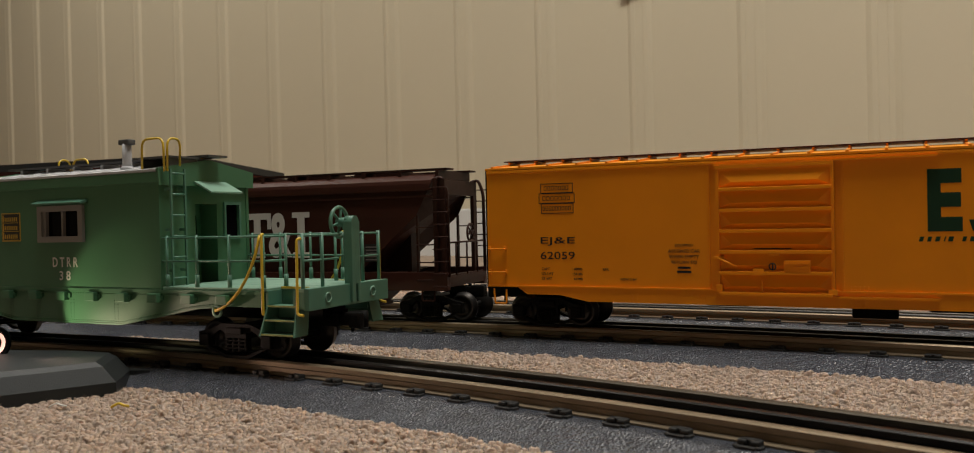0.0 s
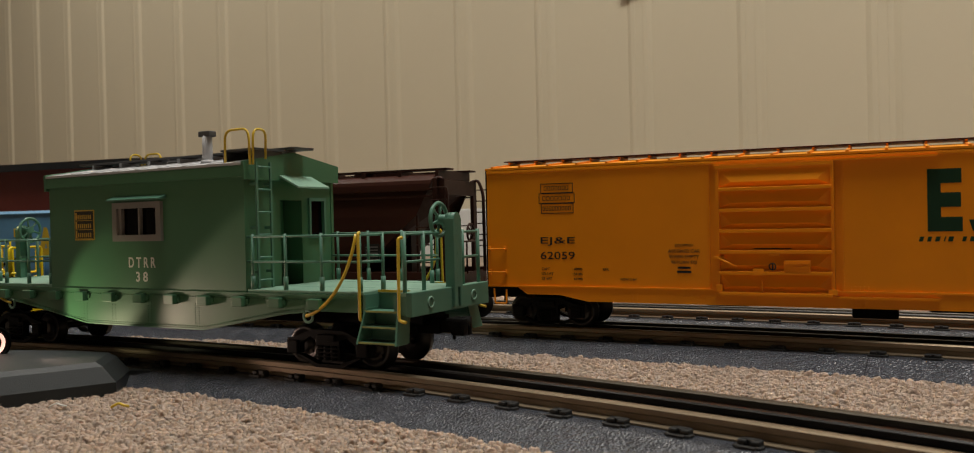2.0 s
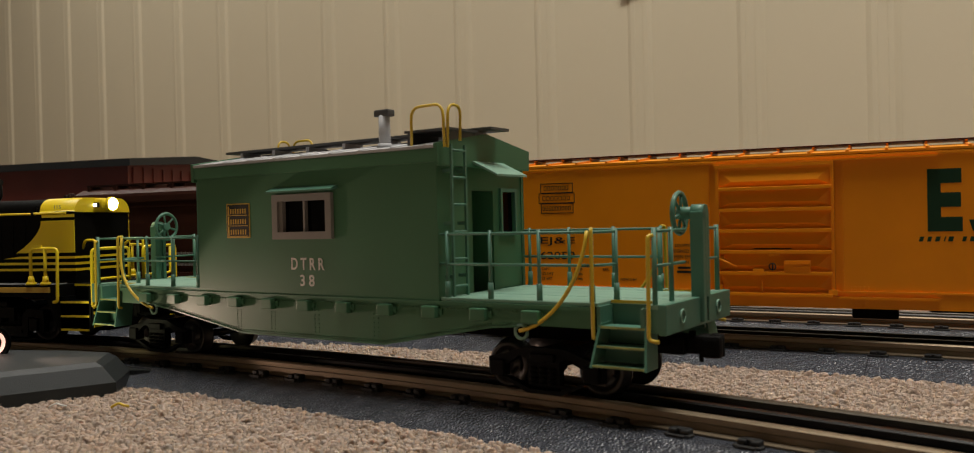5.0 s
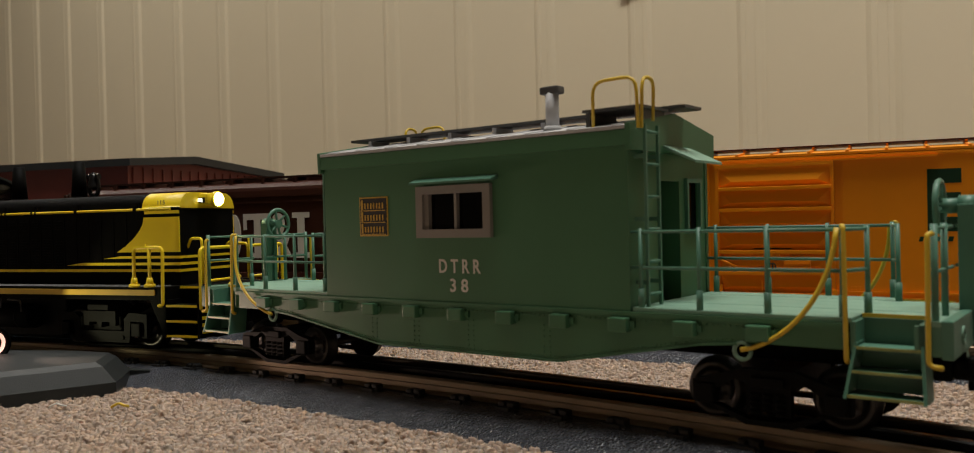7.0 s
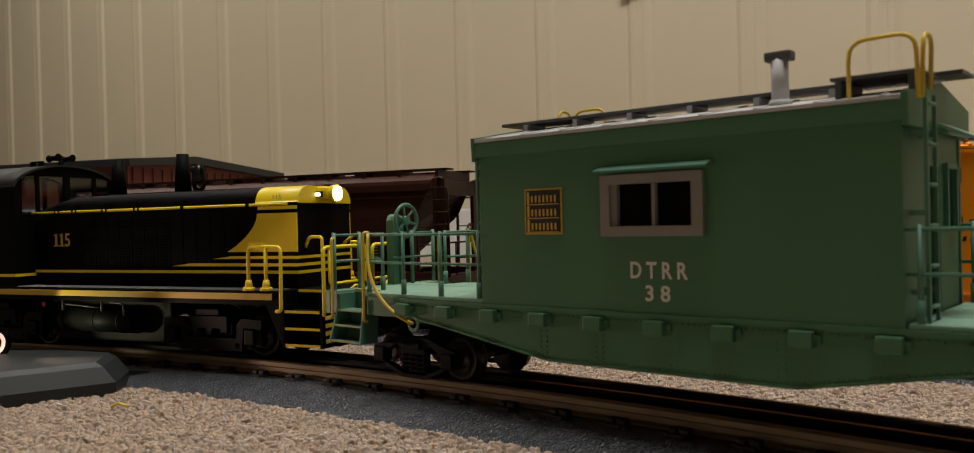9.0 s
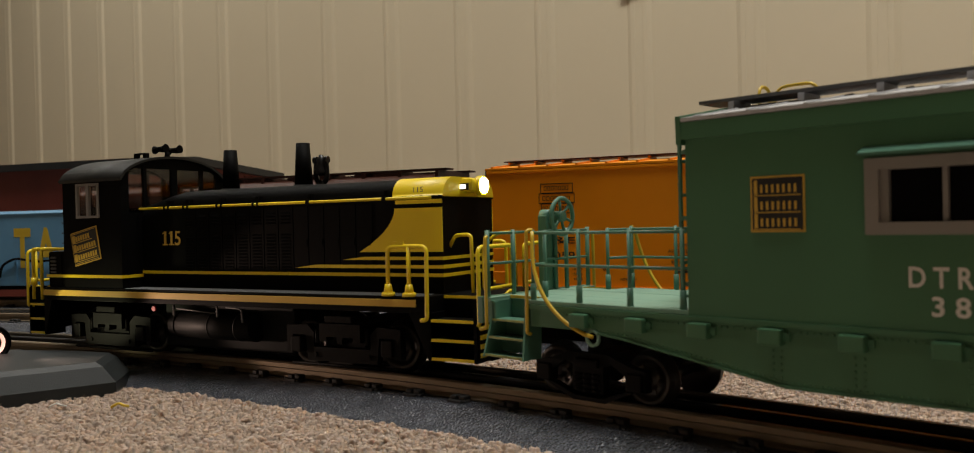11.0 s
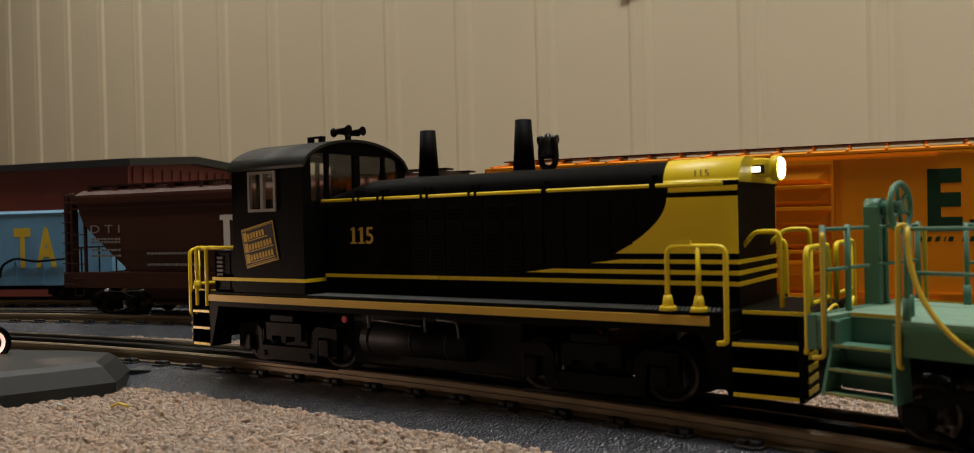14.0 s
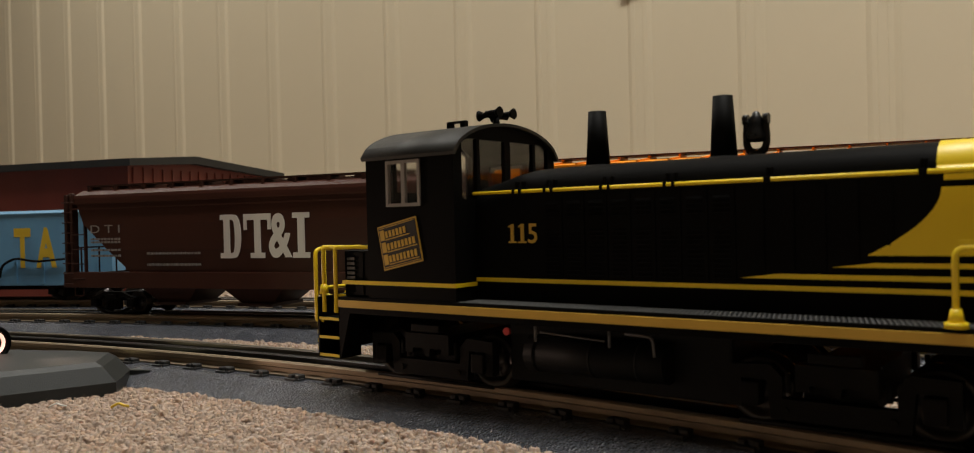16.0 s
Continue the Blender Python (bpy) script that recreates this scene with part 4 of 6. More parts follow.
    prof = [(0.0006, 0.1226), (0.0014, 0.1222), (0.0020, 0.1208), (0.0030, 0.1198), (0.0033, 0.1170), (0.0040, 0.1146), (0.0046, 0.1132), (0.0047, 0.1112), (0.0040, 0.1110)]
    n = 18
    rings = [[bm.verts.new((xs + r * math.cos(2 * math.pi * k / n), r * math.sin(2 * math.pi * k / n), z)) for k in range(n)] for r, z in prof]
    for a, b in zip(rings, rings[1:]):
        for k in range(n):
            f = bm.faces.new((a[k], a[(k + 1) % n], b[(k + 1) % n], b[k]))
            f.smooth = True
    bell = part("bell", bm, GLOSSK, e, "glossy black bell in a yoke")
    bm = bm_new()
    yoke = [(xs + d, 0, z) for d, z in ((-0.0008, 0.1066), (-0.0030, 0.1074), (-0.0043, 0.1100), (-0.0043, 0.1140), (-0.0040, 0.1170), (-0.0038, 0.1192))]
    tube(bm, bend(yoke, 0.002), 0.0016)
    tube(bm, bend([(2 * xs - a, b, c) for a, b, c in yoke], 0.002), 0.0016)
    cyl(bm, (xs, 0, 0.1045), (xs, 0, 0.1072), 0.0036, 0.0030)
    for sy in (-0.0042, 0.0042):
        cyl(bm, (xs + sy * 0.75, 0, 0.1195), (xs + sy * 1.3, 0, 0.1195), 0.0021, n=12)
    yoke_part = part("yoke", bm, GLOSSK, bell)
    for ob in (bell, yoke_part):
        for v in ob.data.vertices:
            v.co = (xs + (v.co.x - xs) * 0.80, v.co.y * 0.80, 0.1045 + (v.co.z - 0.1045) * 0.88)
    bm = bm_new()
    cyl(bm, (0.0030, 0, 0.1240), (0.0030, 0, 0.1285), 0.0018, 0.0012, 10)
    tube(bm, [(0.0030, -0.0075, 0.1290), (0.0030, 0.0075, 0.1290)], 0.0011)
    for yv, d in ((-0.0070, 1), (-0.0022, -1), (0.0026, 1), (0.0072, -1)):
        x0 = 0.0030
        cyl(bm, (x0, yv, 0.1296), (x0 + d * 0.0050, yv, 0.1296), 0.0010, 0.0012, 12)
        cyl(bm, (x0 + d * 0.0050, yv, 0.1296), (x0 + d * 0.0072, yv, 0.1296), 0.0012, 0.0023, 12)
    part("air_horn", bm, BLACK, e, "black multi-trumpet air horn")
    bm = bm_new()
    plate(bm, (-0.0230, -0.0205, -0.0155, -0.0130), (0.1245, 0.1258, 0.1280, 0.1288), -0.0012, 0.0012, [(1, 1)])
    part("roof_vent", bm, BLACK, e)
    # headlights and number boards
    bm = bm_new()
    box(bm, 0.1890, 0.2020, -0.0072, 0.0072, 0.0985, 0.1048, 0.0022)
    hl = part("headlight_housing", bm, YELB, e)
    part("headlight_rim", cyl(bm_new(), (0.2010, 0, 0.1014), (0.2036, 0, 0.1014), 0.0044, n=24), YELB, hl)
    part("headlight_lens", cyl(bm_new(), (0.2034, 0, 0.1014), (0.2044, 0, 0.1014), 0.0038, 0.0034, n=24), GLOW, hl, "lit warm-white headlight lens")
    for s in (-1, 1):
        ya, yb = sorted((s * 0.0071, s * 0.0080))
        nb = part("number_board", box(bm_new(), 0.1935, 0.2002, ya, yb, 0.0994, 0.1024, 0.0003), INK, hl)
        part("number_glow", box(bm_new(), 0.1948, 0.1990, *sorted((s * 0.0079, s * 0.0082)), 0.1000, 0.1018), GLOW2, nb, "backlit number panel")
        text("lettering", "115", 0.1835, s * (hh + 0.0004), 0.0988, 0.0022, GREY, hood, width=0.0050, facing=s)
    part("class_lamp", cyl(bm_new(), (0.1905, -0.0200, 0.1000), (0.1945, -0.0200, 0.1000), 0.0014), YELB, hl)
    # steps and end railings
    for s in (1, -1):
        X = (lambda d: 0.1935 + d) if s > 0 else (lambda d: -0.0545 - d * 0.62)
        sp = lambda a, b: sorted((X(a), X(b)))
        for sy in (-1, 1):
            bm = bm_new()
            prism(bm, [(X(0.0000), 0.0482), (X(0.0035), 0.0482), (X(0.0035), 0.0285), (X(0.0022), 0.0285), (X(-0.0075), 0.0482)], *sorted((sy * 0.0340, sy * 0.0356)))
            box(bm, *sp(0.0022, 0.0035), *sorted((sy * 0.0240, sy * 0.0356)), 0.0285, 0.0482)
            box(bm, *sp(0.0235, 0.0250), *sorted((sy * 0.0240, sy * 0.0356)), 0.0285, 0.0545)
            box(bm, *sp(0.0035, 0.0235), *sorted((sy * 0.0230, sy * 0.0242)), 0.0285, 0.0545)
            st = part("step_well", bm, BLACK, e, "black step well with yellow tread edges")
            for zt in (0.0455, 0.0375, 0.0298):
                part("tread", box(bm_new(), *sp(0.0035, 0.0235), *sorted((sy * 0.0242, sy * 0.0352)), zt - 0.0008, zt), BLACK, st)
            for zt in (0.0545, 0.0455, 0.0375, 0.0298):
                yv = 0.0352 if zt < 0.05 else 0.0245
                part("tread_edge", box(bm_new(), *sp(0.0035, 0.0235), *sorted((sy * yv, sy * (yv + 0.0005))), zt - 0.0009, zt + 0.0003), YELB, st)
            # platform corner rails
            y = sy * 0.0355
            g = [(X(0.0235), sy * 0.0330, 0.0440), (X(0.0262), y, 0.0440), (X(0.0262), y, 0.0752), (X(0.0262), sy * 0.0060, 0.0752), (X(0.0262), sy * 0.0060, 0.0560)]
            part("end_handrail", tube(bm_new(), bend(g, 0.003), 0.0009), YELB, e, "bright yellow bent end handrail")
            g = [(X(0.0262), y * 0.86, 0.0752), (X(0.0262), y * 0.86, 0.0580), (X(0.0262), sy * 0.0060, 0.0580)]
            part("end_handrail", tube(bm_new(), bend(g, 0.002), 0.0008), YELB, e)
            g = [(X(0.0262), y * 0.86, 0.0550), (X(0.0262), sy * 0.0200, 0.0520), (X(0.0300), sy * 0.0140, 0.0570), (X(0.0300), sy * 0.0100, 0.0520)]
            part("uncoupling_lever", tube(bm_new(), bend(g, 0.002), 0.0007), YELB, e)
            # cab-side grab
            if s > 0:
                gx = [X(-0.0175), X(-0.0070), X(0.0020)]
                g = [(gx[0], y * 1.005, 0.0570), (gx[0], y, 0.0758), (gx[2], y, 0.0758), (gx[2], y * 1.02, 0.0455), (gx[2] - 0.0030, y * 1.02, 0.0452)]
                part("side_handrail", tube(bm_new(), bend(g, 0.003), 0.0009), YELB, e, "yellow stanchion handrail beside the steps")
                bm = bm_new()
                cyl(bm, (gx[1], y, 0.0560), (gx[1], y, 0.0758), 0.0009, n=8)
                box(bm, gx[0] + 0.0008, gx[1] - 0.0022, y - 0.0006, y + 0.0006, 0.0765, 0.0778)
                for xv in gx[:2]:
                    cyl(bm, (xv, y, 0.0560), (xv, y, 0.0600), 0.0021, 0.0014, 10)
                    cyl(bm, (xv, y, 0.0550), (xv, y, 0.0565), 0.0030, 0.0028, 10)
                part("handrail_socket", bm, YELB, e)
                g = [(0.1938, sy * 0.0150, 0.0740), (0.2000, sy * 0.0190, 0.0800), (0.2080, sy * 0.0200, 0.0800), (0.2085, sy * 0.0200, 0.0555)]
                part("nose_handrail", tube(bm_new(), bend(g, 0.002), 0.0008), YELB, e)
            else:
                for dx in (0.0060, 0.0180):
                    g = [(X(dx), y, 0.0480), (X(dx), y, 0.0760), (X(dx - 0.006), y * 0.96, 0.0760)]
                    part("side_handrail", tube(bm_new(), bend(g, 0.003), 0.0009), YELB, e)
                part("side_handrail", tube(bm_new(), [(cx0, y * 0.97, 0.0760), (X(0.0200), y * 0.97, 0.0760)], 0.0008), YELB, e)
                part("handrail_socket", cyl(bm_new(), (X(0.0180), y, 0.0560), (X(0.0180), y, 0.0600), 0.0021, 0.0014, 10), YELB, e)
        bm = bm_new()
        box(bm, *sp(0.0250, 0.0262), -0.0350, 0.0350, 0.0300, 0.0470)
        eb = part("end_plate", bm, BLACK, e)
        if s > 0:
            # plain black block that fills the gap under the front platform
            part("end_block", box(bm_new(), 0.1835, X(0.0248), -0.0222, 0.0222, 0.0275, 0.0468, 0.001), BLACK, e)
        for sy in (-1, 1):
            for k in range(5):
                z = 0.0310 + k * 0.0036
                part("hazard_stripe", box(bm_new(), *sp(0.0262, 0.0266), *sorted((sy * 0.0240, sy * 0.0350)), z, z + 0.0018), YELB, eb)
        coupler(e, X(0.0270), s)
    # trucks: drop-equaliser side frames
    for xc in (-0.0130, 0.1440):
        r, half = 0.0105, 0.0255
        zc = RT + r
        bm = box(bm_new(), -0.010, 0.010, -0.0234, 0.0234, zc - 0.002, zc + 0.010)
        tr = part("truck", bm, TRUCK, e, "black cast locomotive truck with drop equalisers")
        tr.location = (xc, 0, 0)
        for s in (-1, 1):
            bm = bm_new()
            ya, yb = sorted((s * 0.0235, s * 0.0275))
            o = [(-half - 0.0065, zc - 0.004), (-half - 0.0065, zc + 0.0090), (-half + 0.0060, zc + 0.0096), (-half + 0.0095, zc + 0.0060), (-half + 0.0095, zc - 0.0005), (half - 0.0095, zc - 0.0005), (half - 0.0095, zc + 0.0060), (half - 0.0060, zc + 0.0096), (half + 0.0065, zc + 0.0090), (half + 0.0065, zc - 0.004), (half + 0.0030, zc - 0.004), (half + 0.0030, zc + 0.0048), (half - 0.0048, zc + 0.0048), (half - 0.0060, zc - 0.0068), (-half + 0.0060, zc - 0.0068), (-half + 0.0048, zc + 0.0048), (-half - 0.0030, zc + 0.0048), (-half - 0.0030, zc - 0.004)]
            prism(bm, o, ya, yb)
            ya, yb = sorted((s * 0.0240, s * 0.0290))
            o = [(-0.0115, zc + 0.0025), (-0.0115, zc + 0.0105), (0.0115, zc + 0.0105), (0.0115, zc + 0.0025), (0.0075, zc + 0.0025), (0.0075, zc + 0.0045), (0.0018, zc + 0.0045), (0.0012, zc + 0.0015), (-0.0012, zc + 0.0015), (-0.0018, zc + 0.0045), (-0.0075, zc + 0.0045), (-0.0075, zc + 0.0025)]
            prism(bm, o, ya, yb)
            for xv in (-half, half):
                box(bm, xv - 0.0030, xv + 0.0030, *sorted((s * 0.0235, s * 0.0292)), zc - 0.0032, zc + 0.0042, 0.0006)
            for xv in (-0.0140, 0.0140):
                cyl(bm, (xv, s * 0.0275, zc + 0.0015), (xv, s * 0.0275, zc + 0.0075), 0.0009, n=8)
            for xv in (-0.0150, 0.0150):
                cyl(bm, (xv, s * 0.0272, zc - 0.0040), (xv, s * 0.0282, zc - 0.0040), 0.0012, n=8)
            tube(bm, [(-half - 0.004, s * 0.0265, zc - 0.0085), (half + 0.006, s * 0.0265, zc - 0.0085)], 0.0007, 6)
            box(bm, -0.0075, 0.0075, *sorted((s * 0.0260, s * 0.0300)), zc + 0.0112, zc + 0.0142, 0.0004)
            part("side_frame", bm, TRUCK, tr)
        for dx in (-half, half):
            wheelset(tr, dx, r)
    # tanks and pipes under the frame
    for yv in (-0.0235, 0.0235):
        bm = bm_new()
        cyl(bm, (0.0350, yv, 0.0365), (0.0900, yv, 0.0365), 0.0068, n=20)
        tank = part("air_tank", bm, TANK, e, "round black air tank")
        for xv in (0.0385, 0.0620, 0.0800):
            part("tank_band", cyl(bm_new(), (xv, yv, 0.0365), (xv + 0.0008, yv, 0.0365), 0.0070, n=20), TANK, tank)
    part("fuel_tank", box(bm_new(), 0.0220, 0.1100, -0.0200, 0.0200, 0.0245, 0.0480, 0.001), TANK, e)
    for yv in (-0.0320, 0.0320):
        for xv in (0.042, 0.0720):
            part("hanger", cyl(bm_new(), (xv, yv, 0.0420), (xv, yv, 0.0485), 0.0006, n=6), DARKG, e)
        part("pipe", tube(bm_new(), bend([(0.0780, yv, 0.0470), (0.0880, yv, 0.0465), (0.0885, yv, 0.0400)], 0.002), 0.0005, 6), DARKG, e)
        part("pipe", tube(bm_new(), [(0.0440, yv, 0.0455), (0.0700, yv, 0.0440)], 0.0004, 6), DARKG, e)
    part("fuel_cap", cyl(bm_new(), (0.0320, -0.0352, 0.0455), (0.0320, -0.0362, 0.0455), 0.0014, n=12), REDC, e, "small red filler cap")
    return e


PANE = bpy.data.materials.new("clear_plastic_pane")
PANE.use_nodes = True
_b = PANE.node_tree.nodes["Principled BSDF"]
_b.inputs["Base Color"].default_value = (0.9, 0.9, 0.88, 1)
_b.inputs["Roughness"].default_value = 0.05
_b.inputs["Transmission Weight"].default_value = 1.0
_b.inputs["IOR"].default_value = 1.45
CABROOF = mat("cab_roof_black", (0.020, 0.020, 0.018), 0.55, spec=0.25, var=0.1, scale=60)
GLOSSK = mat("gloss_black", (0.006, 0.006, 0.006), 0.3, spec=0.3, var=0.1)
TANK = mat("tank_black", (0.006, 0.0065, 0.0065), 0.55, spec=0.12, var=0.1)
REDC = mat("red_cap", (0.45, 0.03, 0.03), 0.5)
GLOW = mat("headlight_glow", (0.9, 0.9, 0.7), 0.3, emit=(1.0, 0.95, 0.45), power=24.0)
GLOW2 = mat("number_glow", (0.9, 0.9, 0.85), 0.3, emit=(1.0, 0.98, 0.8), power=2.5)
loco = build_loco()
# ------------------------------------------------------------------ the orange boxcar
def build_boxcar():
    e = thing("boxcar", pose(0.1623, 0.4759, 0, 0, 0, -26) @ pose(0, 0, 0.0004, 0, 0.30, 0), "orange boxcar model with ribbed sliding door and dark green lettering", "boxcar")
    x0, x1, hw = -0.1645, 0.1705, 0.0330
    zs, ze = 0.0446, 0.1150
    part("body", box(bm_new(), x0, x1, -hw + 0.0008, hw - 0.0008, zs, ze), ORANGE, e)
    for s in (-1, 1):
        ya, yb = sorted((s * (hw - 0.0008), s * hw))
        # side sheets either side of the door
        for a, b in ((x0, -0.0300), (0.0360, x1)):
            part("side_sheet", box(bm_new(), a, b, ya, yb, zs, 0.1128), ORANGE, e)
        yc, yd = sorted((s * (hw - 0.0008), s * (hw + 0.0008)))
        bm = box(bm_new(), x0, x1, yc, yd, 0.1128, 0.1146, 0.0002)
        part("top_chord", bm, ORANGE, e)
        # side sill: straight top, sloped ends
        o = [(x0, zs + 0.0003), (x0, zs - 0.0004), (-0.1448, zs - 0.0004), (-0.1388, 0.0399), (-0.1181, 0.0399), (-0.1008, 0.0364), (0.1068, 0.0364), (0.1241, 0.0399), (0.1448, 0.0399), (0.1508, zs - 0.0004), (x1, zs - 0.0004), (x1, zs + 0.0003)]
        sill = part("side_sill", prism(bm_new(), o, *sorted((s * (hw - 0.002), s * (hw + 0.0004)))), ORANGE, e)
        part("sill_ledge", box(bm_new(), x0, x1, *sorted((s * hw, s * (hw + 0.0010))), zs - 0.0004, zs + 0.0006), ORANGE, sill)
        pts = []
        yv = s * hw
        for i in range(34):
            pts.append((-0.0308, yv, 0.0460 + i * 0.00195))
            pts.append((0.0372, yv, 0.0460 + i * 0.00195))
        for xs in (-0.0735, -0.0710, -0.0330, -0.0350, -0.0370, 0.0405, 0.0425, 0.0445, 0.0465):
            for z in (0.0370, 0.0390, 0.0410):
                pts.append((xs, s * (hw + 0.0004), z))
        for xs in (0.0405, 0.0425, 0.0445, 0.0465, 0.0485):
            pts += [(xs, yv, 0.0460), (xs, yv, 0.0475)]
        for i in range(150):
            pts.append((x0 + 0.003 + i * 0.00222, s * (hw + 0.0008), 0.1137))
        tagged(part("rivets", rivets(bm_new(), pts, 0.00038, s), ORANGE, e), kind="stuff")
        # sliding door
        dx0, dx1 = -0.0265, 0.0330
        y0 = s * (hw - 0.0004)
        y1 = s * (hw + 0.0012)
        door = part("sliding_door", box(bm_new(), dx0, dx1, *sorted((y0, y1)), 0.0425, 0.1105), ORANGE, e, "orange ribbed sliding door")
        ty = s * (hw + 0.0046)
        for k in range(6):
            z = 0.0987 - k * 0.01115
            bm = prism(bm_new(), [(y1, z + 0.0012), (ty, z + 0.0008), (ty, z - 0.0007), (y1, z - 0.0008)], dx0 + 0.0020, dx1 - 0.0012, "x")
            part("door_rib", bm, ORANGE, door)
        for k in range(6):
            bm = bm_new()
            zt, zb = 0.1088 - k * 0.01115, 0.1004 - k * 0.01115
            if k == 5:
                zb = 0.0455
            a, b = dx0 + 0.0025, dx1 - 0.0020
            v = [bm.verts.new(c) for c in ((a, y1, zt), (b, y1, zt), (b, y1, zb), (a, y1, zb), (a + 0.006, y1 + s * 0.0015, zt - 0.0060), (b - 0.006, y1 + s * 0.0015, zt - 0.0060))]
            for f in ((0, 1, 5, 4), (3, 4, 5, 2), (0, 4, 3), (1, 2, 5)):
                bm.faces.new([v[i] for i in f])
            part("door_pressing", bm, ORANGE, door)
        bm = bm_new()
        for a, b in ((dx0, dx0 + 0.0020), (dx1 - 0.0016, dx1)):
            box(bm, a, b, *sorted((y0, s * (hw + 0.0022))), 0.0425, 0.1112)
        box(bm, dx0, dx1, *sorted((y0, s * (hw + 0.0026))), 0.1100, 0.1118)
        part("door_frame", bm, ORANGE, door)
        part("door_track", box(bm_new(), -0.0275, 0.0800, *sorted((s * hw, s * (hw + 0.0022))), 0.1119, 0.1128), ORANGE, e)
        part("door_guide", box(bm_new(), -0.0275, 0.0800, *sorted((s * hw, s * (hw + 0.0016))), 0.0412, 0.0424), ORANGE, e)
        bm = bm_new()
        box(bm, 0.0085, 0.0215, *sorted((y1, s * (hw + 0.0044))), 0.0535, 0.0610, 0.0003)
        for z in (0.0555, 0.0573, 0.0591):
            box(bm, 0.0085, 0.0215, *sorted((s * (hw + 0.0044), s * (hw + 0.0048))), z, z + 0.0004)
        box(bm, -0.0072, -0.0015, *sorted((y1, s * (hw + 0.0044))), 0.0530, 0.0565, 0.0003)
        part("route_board", bm, ORANGE, door)
        bm = tube(bm_new(), [(dx0 + 0.001, s * (hw + 0.0036), 0.0622), (dx0 + 0.0060, s * (hw + 0.0044), 0.0600), (dx0 + 0.0110, s * (hw + 0.0038), 0.0575)], 0.0006, 6)
        box(bm, dx0 - 0.0010, dx0 + 0.0045, *sorted((y1, s * (hw + 0.0040))), 0.0612, 0.0630, 0.0002)
        part("door_lever", bm, ORANGE, door)
        for a, b, c, d in ((0.0010, 0.0062, 0.0632, 0.0645), (-0.0030, -0.0022, 0.0445, 0.0500), (dx0 + 0.0002, dx0 + 0.0035, 0.0440, 0.0480), (dx1 - 0.0032, dx1 + 0.0012, 0.0432, 0.0460)):
            part("door_bracket", box(bm_new(), a, b, *sorted((y1, s * (hw + 0.0040))), c, d, 0.0002), ORANGE, door)
        ring = [(0.0028 + 0.0017 * math.cos(2 * math.pi * i / 16), s * (hw + 0.0040), 0.0577 + 0.0017 * math.sin(2 * math.pi * i / 16)) for i in range(17)]
        bm = tube(bm_new(), ring, 0.0003, 5)
        box(bm, 0.0025, 0.0031, *sorted((s * (hw + 0.0036), s * (hw + 0.0043))), 0.0563, 0.0591)
        part("round_mark", bm, INK, door)
        # corner grabs and stirrups
        for xg, d in ((x0 + 0.0008, 1), (x1 - 0.0008, -1)):
            for z in (0.0672, 0.0530):
                g = [(xg, s * hw, z), (xg, s * (hw + 0.0020), z), (xg + d * 0.0115, s * (hw + 0.0020), z), (xg + d * 0.0115, s * hw, z)]
                part("grab_iron", tube(bm_new(), bend(g, 0.001), 0.0005, 6), ORANGE, e)
                b2 = bm_new()
                for xq in (xg + d * 0.0006, xg + d * 0.0108):
                    box(b2, xq - 0.0008, xq + 0.0008, *sorted((s * hw, s * (hw + 0.0012))), z - 0.0016, z + 0.0016, 0.0002)
                part("grab_bracket", b2, ORANGE, e)
            g = [(xg + d * 0.0030, s * hw, 0.0430), (xg + d * 0.0036, s * hw, 0.0340), (xg + d * 0.0112, s * hw, 0.0340), (xg + d * 0.0112, s * hw, 0.0425)]
            part("stirrup_step", tube(bm_new(), bend(g, 0.001), 0.0006, 6), ORANGE, e)
    # ends
    for xe, s in ((x0, -1), (x1, 1)):
        bm = bm_new()
        box(bm, *sorted((xe - s * 0.0002, xe + s * 0.0014)), -hw + 0.001, hw - 0.001, 0.0430, 0.1150)
        for k in range(9):
            cyl(bm, (xe + s * 0.0014, -hw + 0.005, 0.0500 + k * 0.0075), (xe + s * 0.0014, hw - 0.005, 0.0500 + k * 0.0075), 0.0014, n=8)
        part("corrugated_end", bm, BLACK, e, "black corrugated boxcar end")
        coupler(e, xe + s * 0.001, s)
    # roof
    bm = bm_new()
    prism(bm, [(-hw - 0.0008, 0.1150), (-hw - 0.0008, 0.1162), (0.0, 0.1196), (hw + 0.0008, 0.1162), (hw + 0.0008, 0.1150)], x0 - 0.0008, x1 + 0.0008, "x")
    roof = part("roof", bm, ORANGE, e)
    bm = bm_new()
    for k in range(19):
        xs = x0 + 0.004 + k * (x1 - x0 - 0.008) / 18
        for s in (-1, 1):
            prism(bm, [(s * (hw + 0.0006), 0.1160), (s * (hw + 0.0006), 0.1172), (0, 0.1206), (0, 0.1194)], xs - 0.0008, xs + 0.0008, "x")
    part("roof_rib", bm, ORANGE, roof)
    part("roof_walk", box(bm_new(), x0 + 0.001, x1 - 0.001, -0.0095, 0.0095, 0.1212, 0.1219), BROWN, e, "brown roof running board")
    bm = bm_new()
    for k in range(19):
        xs = x0 + 0.004 + k * (x1 - x0 - 0.008) / 18
        box(bm, xs - 0.0006, xs + 0.0006, -0.008, 0.008, 0.1188, 0.1212)
